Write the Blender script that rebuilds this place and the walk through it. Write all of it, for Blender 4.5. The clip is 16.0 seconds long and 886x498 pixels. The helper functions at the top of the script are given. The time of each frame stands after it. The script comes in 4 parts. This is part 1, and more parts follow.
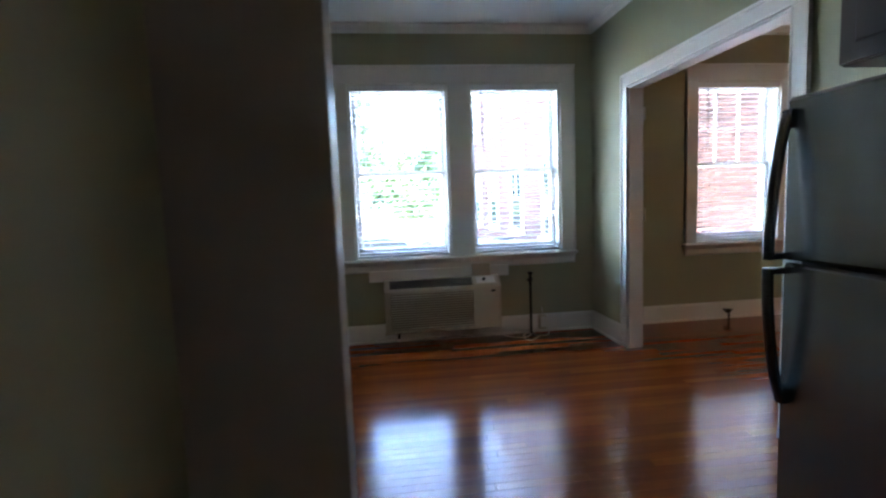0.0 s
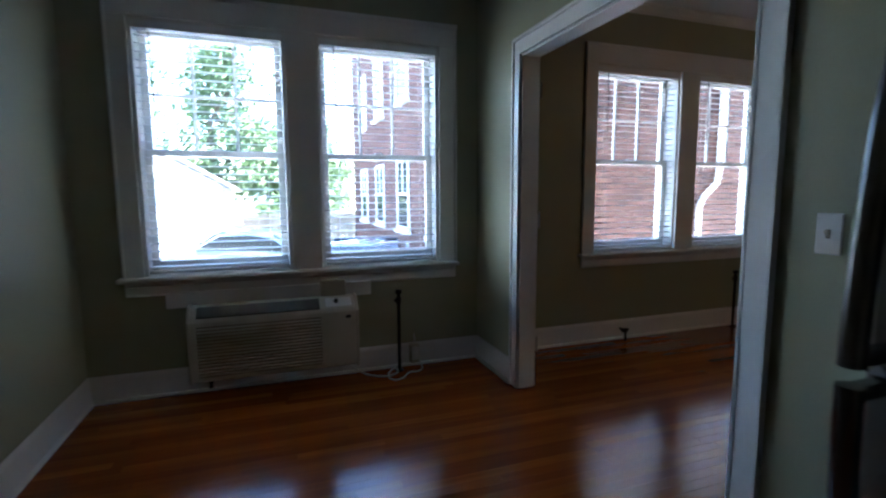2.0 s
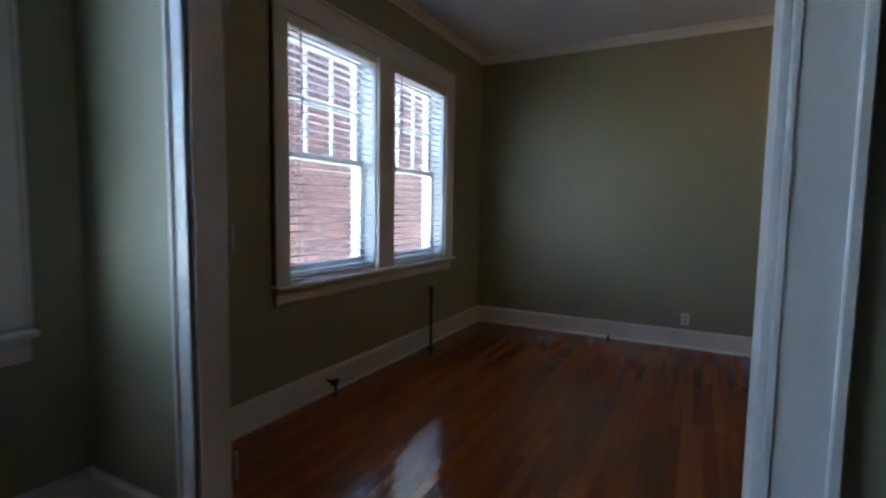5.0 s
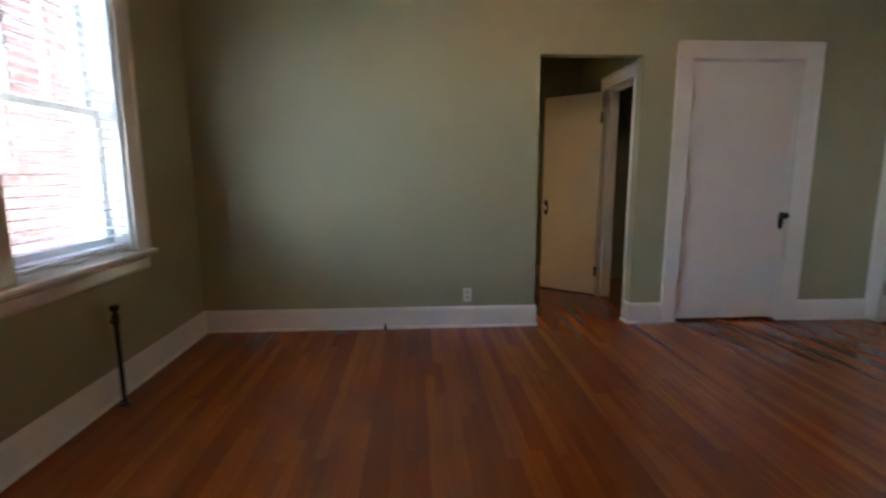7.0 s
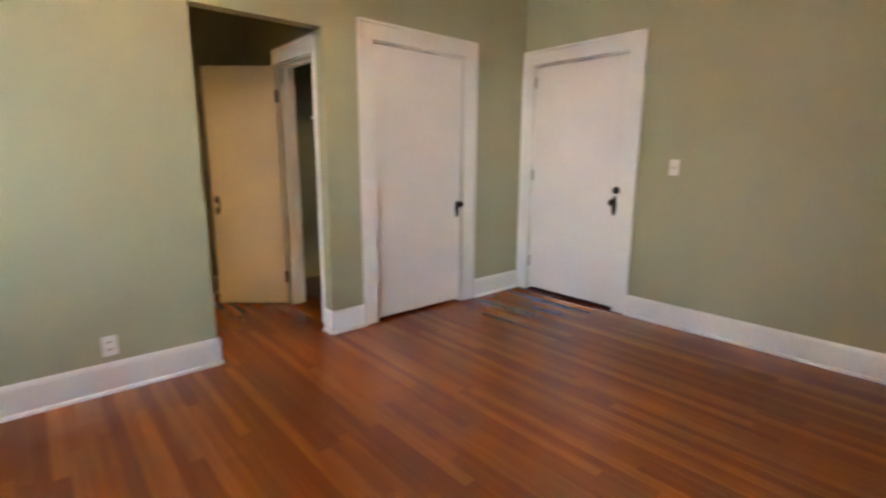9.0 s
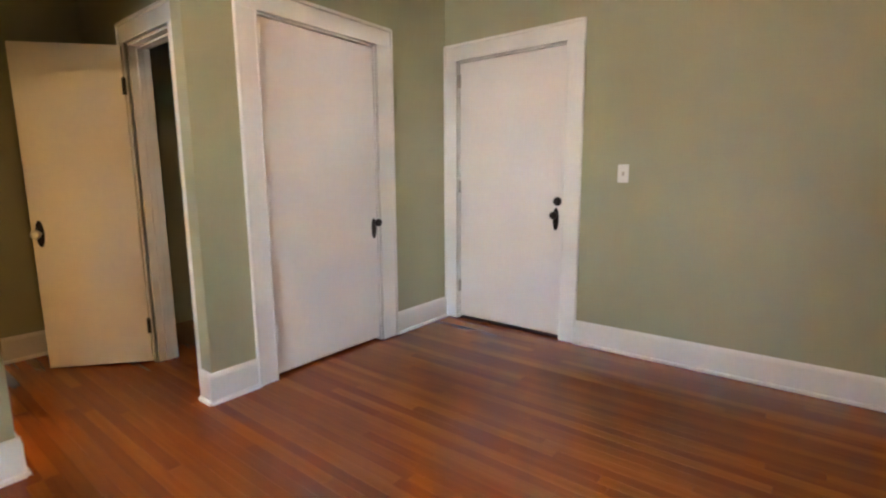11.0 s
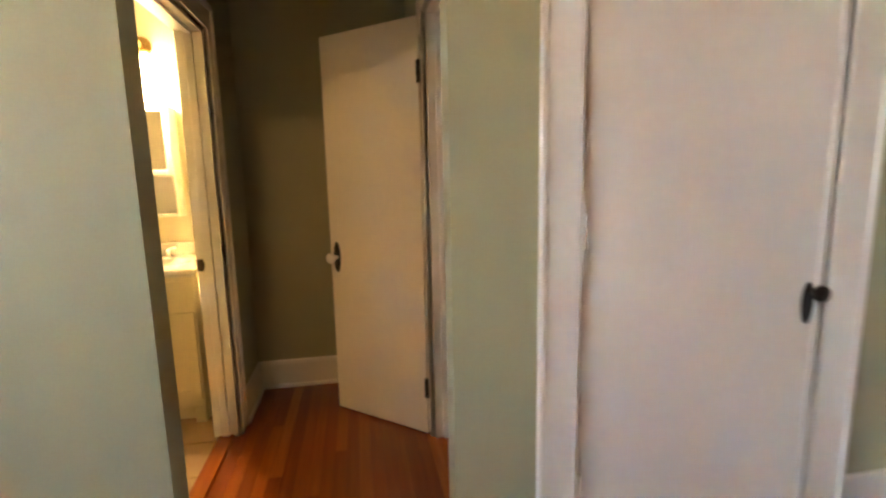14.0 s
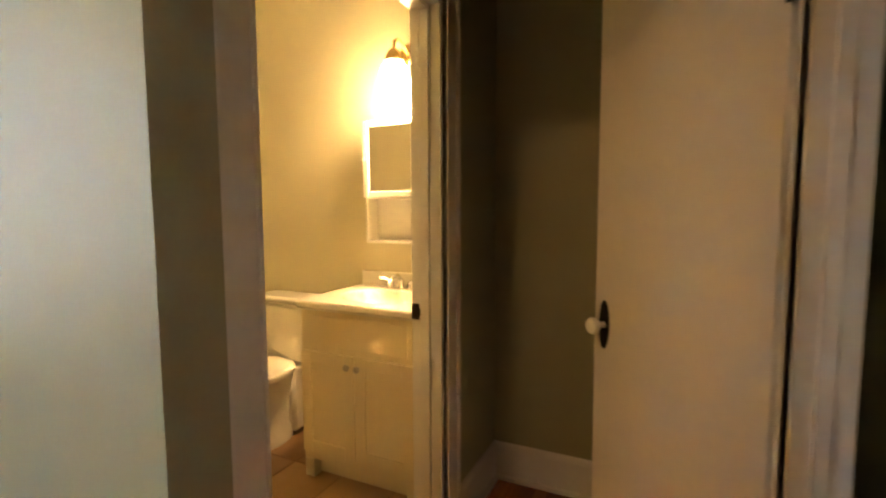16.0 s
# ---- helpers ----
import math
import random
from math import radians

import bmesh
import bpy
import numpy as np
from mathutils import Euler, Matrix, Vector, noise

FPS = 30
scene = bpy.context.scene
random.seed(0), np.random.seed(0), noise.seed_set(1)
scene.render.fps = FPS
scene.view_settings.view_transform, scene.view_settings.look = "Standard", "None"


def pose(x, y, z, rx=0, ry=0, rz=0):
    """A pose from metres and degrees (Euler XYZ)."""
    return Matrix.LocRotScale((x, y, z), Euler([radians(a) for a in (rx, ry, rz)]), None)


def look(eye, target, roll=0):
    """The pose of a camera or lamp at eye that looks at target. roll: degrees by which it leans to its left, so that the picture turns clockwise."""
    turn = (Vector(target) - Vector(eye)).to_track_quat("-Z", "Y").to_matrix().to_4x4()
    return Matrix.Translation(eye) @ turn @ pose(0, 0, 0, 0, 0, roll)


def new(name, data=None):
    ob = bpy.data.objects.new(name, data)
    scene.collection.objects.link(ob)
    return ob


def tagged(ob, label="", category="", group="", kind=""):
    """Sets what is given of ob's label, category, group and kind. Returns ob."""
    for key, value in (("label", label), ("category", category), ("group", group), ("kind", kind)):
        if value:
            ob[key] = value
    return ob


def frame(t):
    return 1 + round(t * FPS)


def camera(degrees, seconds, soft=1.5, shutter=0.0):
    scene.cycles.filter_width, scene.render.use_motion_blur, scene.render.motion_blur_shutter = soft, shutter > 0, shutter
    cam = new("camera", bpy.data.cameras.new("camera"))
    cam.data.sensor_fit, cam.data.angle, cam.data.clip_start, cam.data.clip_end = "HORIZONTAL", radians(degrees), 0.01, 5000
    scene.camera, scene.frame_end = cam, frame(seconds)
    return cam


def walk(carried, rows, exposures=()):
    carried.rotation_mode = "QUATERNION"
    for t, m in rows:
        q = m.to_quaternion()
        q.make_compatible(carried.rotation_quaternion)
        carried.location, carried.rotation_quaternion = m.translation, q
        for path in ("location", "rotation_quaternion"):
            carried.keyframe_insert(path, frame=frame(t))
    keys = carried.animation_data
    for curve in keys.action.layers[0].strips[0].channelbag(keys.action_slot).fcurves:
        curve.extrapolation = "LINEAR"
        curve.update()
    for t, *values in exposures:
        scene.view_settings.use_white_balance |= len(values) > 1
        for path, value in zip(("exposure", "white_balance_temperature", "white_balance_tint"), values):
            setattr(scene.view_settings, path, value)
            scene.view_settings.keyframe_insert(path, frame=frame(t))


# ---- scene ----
cam = camera(85.7, 16.0, soft=2.2, shutter=0.5)
PATH = [
    (0, (-0.014, -0.28, 1.315), (0.221, 1.697, 1.12), -2.2),
    (0.5, (0.075, -0.017, 1.314), (0.487, 1.931, 1.128), -2.5),
    (1, (0.181, 0.263, 1.295), (0.715, 2.181, 1.109), -1.8),
    (1.5, (0.342, 0.496, 1.264), (0.929, 2.399, 1.077), -1.0),
    (2, (0.503, 0.738, 1.32), (1.162, 2.613, 1.093), -0.3),
    (2.5, (0.5, 1.001, 1.279), (1.376, 2.787, 1.066), -0.4),
    (3, (0.654, 1.243, 1.276), (1.691, 2.94, 1.058), 0.1),
    (3.5, (0.833, 1.487, 1.284), (2.036, 3.066, 1.041), 0.6),
    (3.7, (0.826, 1.615, 1.217), (2.135, 3.114, 1.015), 1.1),
    (5.8, (1.525, 2.225, 1.284), (3.421, 2.819, 1.053), -0.3),
    (6, (1.708, 2.29, 1.283), (3.63, 2.79, 1.045), -0.6),
    (6.5, (1.954, 2.45, 1.288), (3.925, 2.651, 1.01), -0.2),
    (7, (2.166, 2.533, 1.254), (4.139, 2.42, 0.945), -0.2),
    (7.5, (2.294, 2.515, 1.321), (4.219, 2.13, 0.942), -0.5),
    (8, (2.479, 2.552, 1.356), (4.303, 1.844, 0.943), -0.3),
    (8.5, (2.621, 2.451, 1.337), (4.317, 1.469, 0.939), -0.3),
    (9, (2.868, 2.369, 1.32), (4.347, 1.077, 0.939), 0.3),
    (9.2, (2.965, 2.371, 1.284), (4.33, 0.954, 0.927), 0.5),
    (11.5, (3.605, 1.746, 1.242), (4.822, 0.188, 0.937), -0.4),
    (12, (3.816, 1.601, 1.257), (5.217, 0.206, 0.956), -0.5),
    (12.5, (4.009, 1.401, 1.286), (5.615, 0.252, 0.972), -0.9),
    (13, (4.191, 1.265, 1.318), (5.945, 0.359, 1.001), -0.9),
    (13.5, (4.428, 1.106, 1.302), (6.303, 0.475, 1.004), 0.0),
    (14, (4.633, 1.002, 1.329), (6.578, 0.655, 1.022), -1.2),
    (14.5, (4.983, 0.834, 1.258), (6.969, 0.916, 1.034), -0.9),
    (15, (5.177, 0.825, 1.299), (7.127, 1.221, 1.095), 1.7),
    (15.5, (5.353, 0.836, 1.285), (7.227, 1.511, 1.105), -0.1),
    (16, (5.574, 0.919, 1.294), (7.372, 1.781, 1.128), -0.2),
]

EXPOSURES = [(0.0, 5.35, 5800, 10), (0.5, 5.3, 5800, 10), (1.0, 4.9, 5700, 10), (1.5, 4.4, 5600, 10), (2.5, 3.9, 5400, 8), (3.5, 3.65, 5350, 8), (5.8, 4.55, 5600, 9),
             (7.0, 5.25, 6200, 11), (8.0, 6.0, 6700, 12), (9.0, 6.55, 6900, 12), (12.5, 6.65, 6800, 12), (14.5, 6.5, 7200, 13), (16.0, 6.2, 7500, 14)]
walk(cam, [(t, look(eye, target, roll)) for t, eye, target, roll in PATH], EXPOSURES)

# ---- world, sun, exposure ----
world = bpy.data.worlds.new("world")
scene.world = world
world.use_nodes = True
wn = world.node_tree
sky = wn.nodes.new("ShaderNodeTexSky")
sky.sky_type = "NISHITA"
sky.sun_disc = False
SUN_EL, SUN_AZ = radians(58), radians(92)
BULB = 0.6
ROOM_GLOW = 3.1
KITCHEN_BULB = 0.22
sky.sun_elevation, sky.sun_rotation = SUN_EL, SUN_AZ
wn.links.new(sky.outputs[0], wn.nodes["Background"].inputs[0])
wn.nodes["Background"].inputs[1].default_value = 0.15
sun = new("sun", bpy.data.lights.new("sun", "SUN"))
sun.data.energy, sun.data.angle, sun.data.color = 5.0, radians(0.5), (1, 0.95, 0.87)
sun_from = Vector((math.sin(SUN_AZ) * math.cos(SUN_EL), math.cos(SUN_AZ) * math.cos(SUN_EL), math.sin(SUN_EL)))
sun.matrix_world = look(sun_from * 40, (0, 0, 0))

# ---- materials ----
def mat(name, color, rough=0.5, metal=0.0, var=0.08, scale=6.0, bump=0.05, bscale=60.0, coat=0.0, stretch=(1, 1, 1), spec=0.5):
    """Two scales of colour variation and a fine relief, all at world size."""
    m = bpy.data.materials.new(name)
    m.use_nodes = True
    n, l = m.node_tree.nodes, m.node_tree.links
    p = n["Principled BSDF"]
    p.inputs["Roughness"].default_value, p.inputs["Metallic"].default_value = rough, metal
    p.inputs["Coat Weight"].default_value, p.inputs["Specular IOR Level"].default_value = coat, spec
    geo = n.new("ShaderNodeNewGeometry")
    mp = n.new("ShaderNodeVectorMath")
    mp.operation = "MULTIPLY"
    mp.inputs[1].default_value = stretch
    l.new(geo.outputs["Position"], mp.inputs[0])
    big, fine = n.new("ShaderNodeTexNoise"), n.new("ShaderNodeTexNoise")
    big.inputs["Scale"].default_value, big.inputs["Detail"].default_value = scale * 0.3, 4
    fine.inputs["Scale"].default_value, fine.inputs["Detail"].default_value = bscale, 3
    l.new(mp.outputs[0], big.inputs["Vector"])
    l.new(mp.outputs[0], fine.inputs["Vector"])
    add = n.new("ShaderNodeMath")
    add.operation = "MULTIPLY_ADD"
    l.new(fine.outputs[0], add.inputs[0])
    add.inputs[1].default_value = 0.5
    l.new(big.outputs[0], add.inputs[2])
    ramp = n.new("ShaderNodeValToRGB")
    c = Vector(color)
    ramp.color_ramp.elements[0].position, ramp.color_ramp.elements[1].position = 0.45, 1.05
    ramp.color_ramp.elements[0].color = (*(c * (1 - var)), 1)
    ramp.color_ramp.elements[1].color = (*[min(1, v * (1 + var)) for v in c], 1)
    l.new(add.outputs[0], ramp.inputs[0])
    l.new(ramp.outputs[0], p.inputs["Base Color"])
    if bump:
        b = n.new("ShaderNodeBump")
        b.inputs["Strength"].default_value, b.inputs["Distance"].default_value = bump, 0.004
        l.new(fine.outputs[0], b.inputs["Height"])
        l.new(b.outputs[0], p.inputs["Normal"])
    return m


def pieces_mat(name, stops, rough, stretch=None, coat=0.0, bump=0.1, rough_var=0.08):
    """For planks, bricks and tiles: each piece has its own tone, with grain along the stretch."""
    m = bpy.data.materials.new(name)
    m.use_nodes = True
    n, l = m.node_tree.nodes, m.node_tree.links
    p = n["Principled BSDF"]
    p.inputs["Coat Weight"].default_value = coat
    p.inputs["Coat Roughness"].default_value = 0.12
    geo, info = n.new("ShaderNodeNewGeometry"), n.new("ShaderNodeObjectInfo")
    rnd = n.new("ShaderNodeMath")
    rnd.operation = "ADD"
    l.new(geo.outputs["Random Per Island"], rnd.inputs[0])
    l.new(info.outputs["Random"], rnd.inputs[1])
    fr = n.new("ShaderNodeMath")
    fr.operation = "FRACT"
    l.new(rnd.outputs[0], fr.inputs[0])
    off = n.new("ShaderNodeVectorMath")
    off.operation = "MULTIPLY_ADD"
    l.new(geo.outputs["Position"], off.inputs[0])
    off.inputs[1].default_value = stretch or (1, 1, 1)
    sc = n.new("ShaderNodeMath")
    sc.operation = "MULTIPLY"
    sc.inputs[1].default_value = 37.0
    l.new(fr.outputs[0], sc.inputs[0])
    l.new(sc.outputs[0], off.inputs[2])
    grain, wide = n.new("ShaderNodeTexNoise"), n.new("ShaderNodeTexNoise")
    grain.inputs["Scale"].default_value, grain.inputs["Detail"].default_value = 1.0, 6
    l.new(off.outputs[0], grain.inputs["Vector"])
    wide.inputs["Scale"].default_value, wide.inputs["Detail"].default_value = 0.9, 3
    l.new(geo.outputs["Position"], wide.inputs["Vector"])
    mix = n.new("ShaderNodeMath")
    mix.operation = "MULTIPLY_ADD"
    l.new(grain.outputs[0], mix.inputs[0])
    mix.inputs[1].default_value = 0.55
    half = n.new("ShaderNodeMath")
    half.operation = "MULTIPLY_ADD"
    l.new(fr.outputs[0], half.inputs[0])
    half.inputs[1].default_value = 0.5
    w2 = n.new("ShaderNodeMath")
    w2.operation = "MULTIPLY_ADD"
    l.new(wide.outputs[0], w2.inputs[0])
    w2.inputs[1].default_value, w2.inputs[2].default_value = 0.4, -0.25
    l.new(w2.outputs[0], half.inputs[2])
    l.new(half.outputs[0], mix.inputs[2])
    ramp = n.new("ShaderNodeValToRGB")
    els = ramp.color_ramp.elements
    els[0].position, els[0].color = stops[0][0], (*stops[0][1], 1)
    els[1].position, els[1].color = stops[-1][0], (*stops[-1][1], 1)
    for pos, c in stops[1:-1]:
        els.new(pos).color = (*c, 1)
    l.new(mix.outputs[0], ramp.inputs[0])
    l.new(ramp.outputs[0], p.inputs["Base Color"])
    rr = n.new("ShaderNodeMath")
    rr.operation = "MULTIPLY_ADD"
    l.new(wide.outputs[0], rr.inputs[0])
    rr.inputs[1].default_value, rr.inputs[2].default_value = rough_var, rough - rough_var * 0.5
    l.new(rr.outputs[0], p.inputs["Roughness"])
    b = n.new("ShaderNodeBump")
    b.inputs["Strength"].default_value, b.inputs["Distance"].default_value = bump, 0.003
    l.new(grain.outputs[0], b.inputs["Height"])
    l.new(b.outputs[0], p.inputs["Normal"])
    return m


def glass_mat(name):
    m = bpy.data.materials.new(name)
    m.use_nodes = True
    p = m.node_tree.nodes["Principled BSDF"]
    p.inputs["Base Color"].default_value = (0.97, 0.99, 0.98, 1)
    p.inputs["Transmission Weight"].default_value, p.inputs["Roughness"].default_value, p.inputs["IOR"].default_value = 1.0, 0.0, 1.45
    return m


def glow_mat(name, color, strength):
    m = bpy.data.materials.new(name)
    m.use_nodes = True
    p = m.node_tree.nodes["Principled BSDF"]
    p.inputs["Base Color"].default_value = (0.9, 0.88, 0.82, 1)
    p.inputs["Emission Color"].default_value, p.inputs["Emission Strength"].default_value = (*color, 1), strength
    return m


GREEN = mat("sage_wall_paint", (0.37, 0.365, 0.235), 0.5, var=0.05, scale=2.5, bump=0.12, bscale=140)
TAUPE = mat("taupe_kitchen_paint", (0.30, 0.265, 0.245), 0.5, var=0.05, scale=2.5, bump=0.12, bscale=140)
CREAM = mat("cream_bath_paint", (0.56, 0.52, 0.36), 0.5, var=0.05, scale=2.5, bump=0.12, bscale=140)
TRIM = mat("white_trim_paint", (0.80, 0.79, 0.76), 0.32, var=0.05, scale=5, bump=0.10, bscale=45)
DOORW = mat("white_door_paint", (0.80, 0.77, 0.74), 0.30, var=0.04, scale=3, bump=0.08, bscale=30)
CEILM = mat("white_ceiling_paint", (0.82, 0.82, 0.82), 0.7, var=0.04, scale=2, bump=0.12, bscale=110)
FLOORM = pieces_mat("oak_strip_floor", [(0.08, (0.185, 0.038, 0.008)), (0.3, (0.225, 0.049, 0.010)), (0.6, (0.29, 0.070, 0.012)), (0.8, (0.36, 0.098, 0.019)), (1.0, (0.45, 0.15, 0.036))],
                   0.16, (2.2, 40, 20), coat=0.15, bump=0.006)
SUBFLOOR = mat("dark_floor_joint", (0.035, 0.014, 0.007), 0.6, bump=0)
TILEM = pieces_mat("bath_floor_tile", [(0.2, (0.26, 0.15, 0.07)), (0.6, (0.36, 0.22, 0.11)), (0.9, (0.44, 0.29, 0.16))], 0.35, (7, 7, 7), bump=0.08)
GROUT = mat("grout", (0.16, 0.11, 0.07), 0.8)
BRICKM = pieces_mat("red_brick", [(0.15, (0.055, 0.023, 0.017)), (0.45, (0.092, 0.037, 0.027)), (0.7, (0.12, 0.052, 0.04)), (0.95, (0.16, 0.088, 0.07))], 0.85, (9, 9, 9), bump=0.5)
MORTAR = mat("lime_mortar", (0.23, 0.21, 0.195), 0.9, bump=0.4, bscale=90)
GLASS = glass_mat("window_glass")
MIRROR = mat("mirror_silver", (0.9, 0.9, 0.9), 0.02, metal=1.0, var=0.0, bump=0)
SLAT = mat("white_blind_slat", (0.86, 0.87, 0.88), 0.35, var=0.03, bump=0.02)
WAND = mat("smoky_plastic_wand", (0.10, 0.10, 0.11), 0.25, bump=0)
BEIGE = mat("beige_plastic", (0.52, 0.48, 0.38), 0.42, var=0.06, bump=0.06, bscale=200)
# beige at half brightness: shade painted into grille bars, louvre recess and switch slot
BEIGE_D = mat("shadowed_grille_plastic", (0.26, 0.235, 0.185), 0.5, var=0.08)
GRILLE = mat("dark_grille_metal", (0.035, 0.035, 0.035), 0.5, metal=0.3)
BLACK = mat("black_iron", (0.022, 0.019, 0.017), 0.4, metal=0.6, var=0.3, bump=0.15)
BRONZE = mat("aged_bronze", (0.045, 0.033, 0.024), 0.35, metal=0.8, var=0.3)
BRASS = mat("warm_brass", (0.55, 0.38, 0.16), 0.25, metal=1.0)
CHROME = mat("chrome", (0.75, 0.75, 0.75), 0.12, metal=1.0, var=0.02, bump=0)
NICKEL = mat("brushed_nickel", (0.45, 0.42, 0.38), 0.3, metal=1.0, bump=0.05)
STEEL = mat("grey_steel_fridge", (0.23, 0.235, 0.225), 0.25, metal=0.85, var=0.05, bump=0.05, bscale=50, stretch=(1, 1, 30))
STEEL_H = mat("dark_steel_handle", (0.16, 0.16, 0.165), 0.22, metal=0.9, var=0.05, bump=0)
GASKET = mat("black_rubber", (0.012, 0.012, 0.012), 0.6)
CABW = mat("dark_cabinet_wood", (0.045, 0.022, 0.014), 0.4, var=0.25, stretch=(8, 8, 1), bump=0.1)
PLATE = mat("white_plastic_plate", (0.76, 0.75, 0.72), 0.3, var=0.02, bump=0)
VANITY = mat("cream_vanity_paint", (0.74, 0.66, 0.48), 0.35, var=0.04)
PORCELAIN = mat("white_porcelain", (0.80, 0.77, 0.70), 0.12, var=0.02, bump=0, coat=0.5)
CABLE = mat("white_cable", (0.68, 0.67, 0.64), 0.45)
SHADE = glow_mat("frosted_glass_shade", (1.0, 0.70, 0.36), 1.3)
BULB_GLOW = glow_mat("lit_frosted_bulb", (1.0, 0.58, 0.27), ROOM_GLOW)
KITCHEN_GLOW = glow_mat("lit_dome_glass", (1.0, 0.74, 0.48), KITCHEN_BULB)
ASPHALT = mat("pale_concrete", (0.52, 0.51, 0.48), 0.9, var=0.18, scale=2, bump=0.4, bscale=120)
GRASS = mat("lawn_grass", (0.07, 0.11, 0.035), 0.9, var=0.4, scale=3, bump=0.5, bscale=80)
LEAF = pieces_mat("tree_leaf", [(0.1, (0.06, 0.10, 0.04)), (0.5, (0.10, 0.16, 0.06)), (0.95, (0.16, 0.22, 0.09))], 0.55, bump=0.1)
BARK = mat("bark", (0.11, 0.085, 0.06), 0.9, var=0.35, stretch=(4, 4, 1), bump=0.6, bscale=25)
SIDING = mat("white_siding", (0.74, 0.74, 0.72), 0.6, var=0.05)
ROOFM = mat("grey_roof_shingle", (0.14, 0.13, 0.13), 0.9, var=0.3, bump=0.4)
CAR_S = mat("silver_car_paint", (0.50, 0.56, 0.60), 0.2, metal=0.4, var=0.02, bump=0, coat=1.0)
CAR_B = mat("blue_grey_car_paint", (0.15, 0.22, 0.34), 0.2, metal=0.4, var=0.02, bump=0, coat=1.0)
TINT = mat("dark_car_glass", (0.02, 0.025, 0.03), 0.06, bump=0)
RUBBER = mat("tyre_rubber", (0.02, 0.02, 0.02), 0.8)
RED = mat("red_lens", (0.4, 0.02, 0.02), 0.2, bump=0)
FENCE = mat("weathered_fence_wood", (0.20, 0.17, 0.14), 0.85, var=0.25)

# ---- mesh helpers ----
def bm_box(bm, x0, x1, y0, y1, z0, z1, bevel=0.0, seg=1):
    vs = [bm.verts.new((x, y, z)) for x in (x0, x1) for y in (y0, y1) for z in (z0, z1)]
    fs = [bm.faces.new([vs[i] for i in q]) for q in ((0, 1, 3, 2), (4, 6, 7, 5), (0, 4, 5, 1), (2, 3, 7, 6), (0, 2, 6, 4), (1, 5, 7, 3))]
    if bevel:
        es = {e for f in fs for e in f.edges}
        bmesh.ops.bevel(bm, geom=list(es), offset=bevel, segments=seg, profile=0.6, affect="EDGES")


def bm_tube(bm, pts, r, n=10, caps=True):
    """A round bar along the points; r is one radius or one for each point."""
    pts = [Vector(p) for p in pts]
    rs = r if isinstance(r, (list, tuple)) else [r] * len(pts)
    rings, up = [], None
    for i, p in enumerate(pts):
        d = (pts[min(i + 1, len(pts) - 1)] - pts[max(i - 1, 0)]).normalized()
        if up is None:
            up = d.orthogonal().normalized()
        up = (up - d * up.dot(d)).normalized()
        side = d.cross(up)
        rings.append([bm.verts.new(p + (up * math.cos(a) + side * math.sin(a)) * rs[i]) for a in (2 * math.pi * k / n for k in range(n))])
    for a, b in zip(rings, rings[1:]):
        for k in range(n):
            bm.faces.new((a[k], a[(k + 1) % n], b[(k + 1) % n], b[k]))
    if caps:
        bm.faces.new(rings[0][::-1])
        bm.faces.new(rings[-1])


def bm_lathe(bm, prof, n=24, at=(0, 0, 0), axis="z"):
    """Turns (radius, height) pairs round an axis."""
    rings = []
    for r, h in prof:
        ring = []
        for k in range(n):
            a = 2 * math.pi * k / n
            u, v = max(r, 1e-4) * math.cos(a), max(r, 1e-4) * math.sin(a)
            q = {"z": (u, v, h), "x": (h, u, v), "y": (v, h, u)}[axis]
            ring.append(bm.verts.new(Vector(at) + Vector(q)))
        rings.append(ring)
    for a, b in zip(rings, rings[1:]):
        for k in range(n):
            bm.faces.new((a[k], a[(k + 1) % n], b[(k + 1) % n], b[k]))
    bm.faces.new(rings[0][::-1])
    bm.faces.new(rings[-1])


def bm_prism(bm, prof, axis, a, b):
    """Pulls a closed outline of pairs along an axis from a to b; the pairs are the other two axes in order."""
    def at(p, t):
        return {"x": (t, p[0], p[1]), "y": (p[0], t, p[1]), "z": (p[0], p[1], t)}[axis]
    r0, r1 = [bm.verts.new(at(p, a)) for p in prof], [bm.verts.new(at(p, b)) for p in prof]
    k = len(prof)
    for i in range(k):
        bm.faces.new((r0[i], r0[(i + 1) % k], r1[(i + 1) % k], r1[i]))
    bm.faces.new(r0[::-1])
    bm.faces.new(r1)


def finish(bm, name, material, parent=None, at=None, smooth=False):
    bmesh.ops.recalc_face_normals(bm, faces=bm.faces)
    me = bpy.data.meshes.new(name)
    if smooth:
        for f in bm.faces:
            f.smooth = True
    bm.to_mesh(me)
    bm.free()
    me.materials.append(material)
    ob = new(name, me)
    if smooth:
        me.set_sharp_from_angle(angle=radians(38))
    if parent:
        ob.parent = parent
    if at is not None:
        ob.matrix_basis = at
    return ob


def boxes(name, material, *bs, parent=None, bevel=0.0, at=None):
    bm = bmesh.new()
    for b in bs:
        bm_box(bm, *b, bevel=bevel)
    return finish(bm, name, material, parent, at)


def thing(name, at, label, category, group="", kind=""):
    e = new(name)
    e.empty_display_size = 0.1
    e.matrix_basis = at
    return tagged(e, label, category, group, kind)


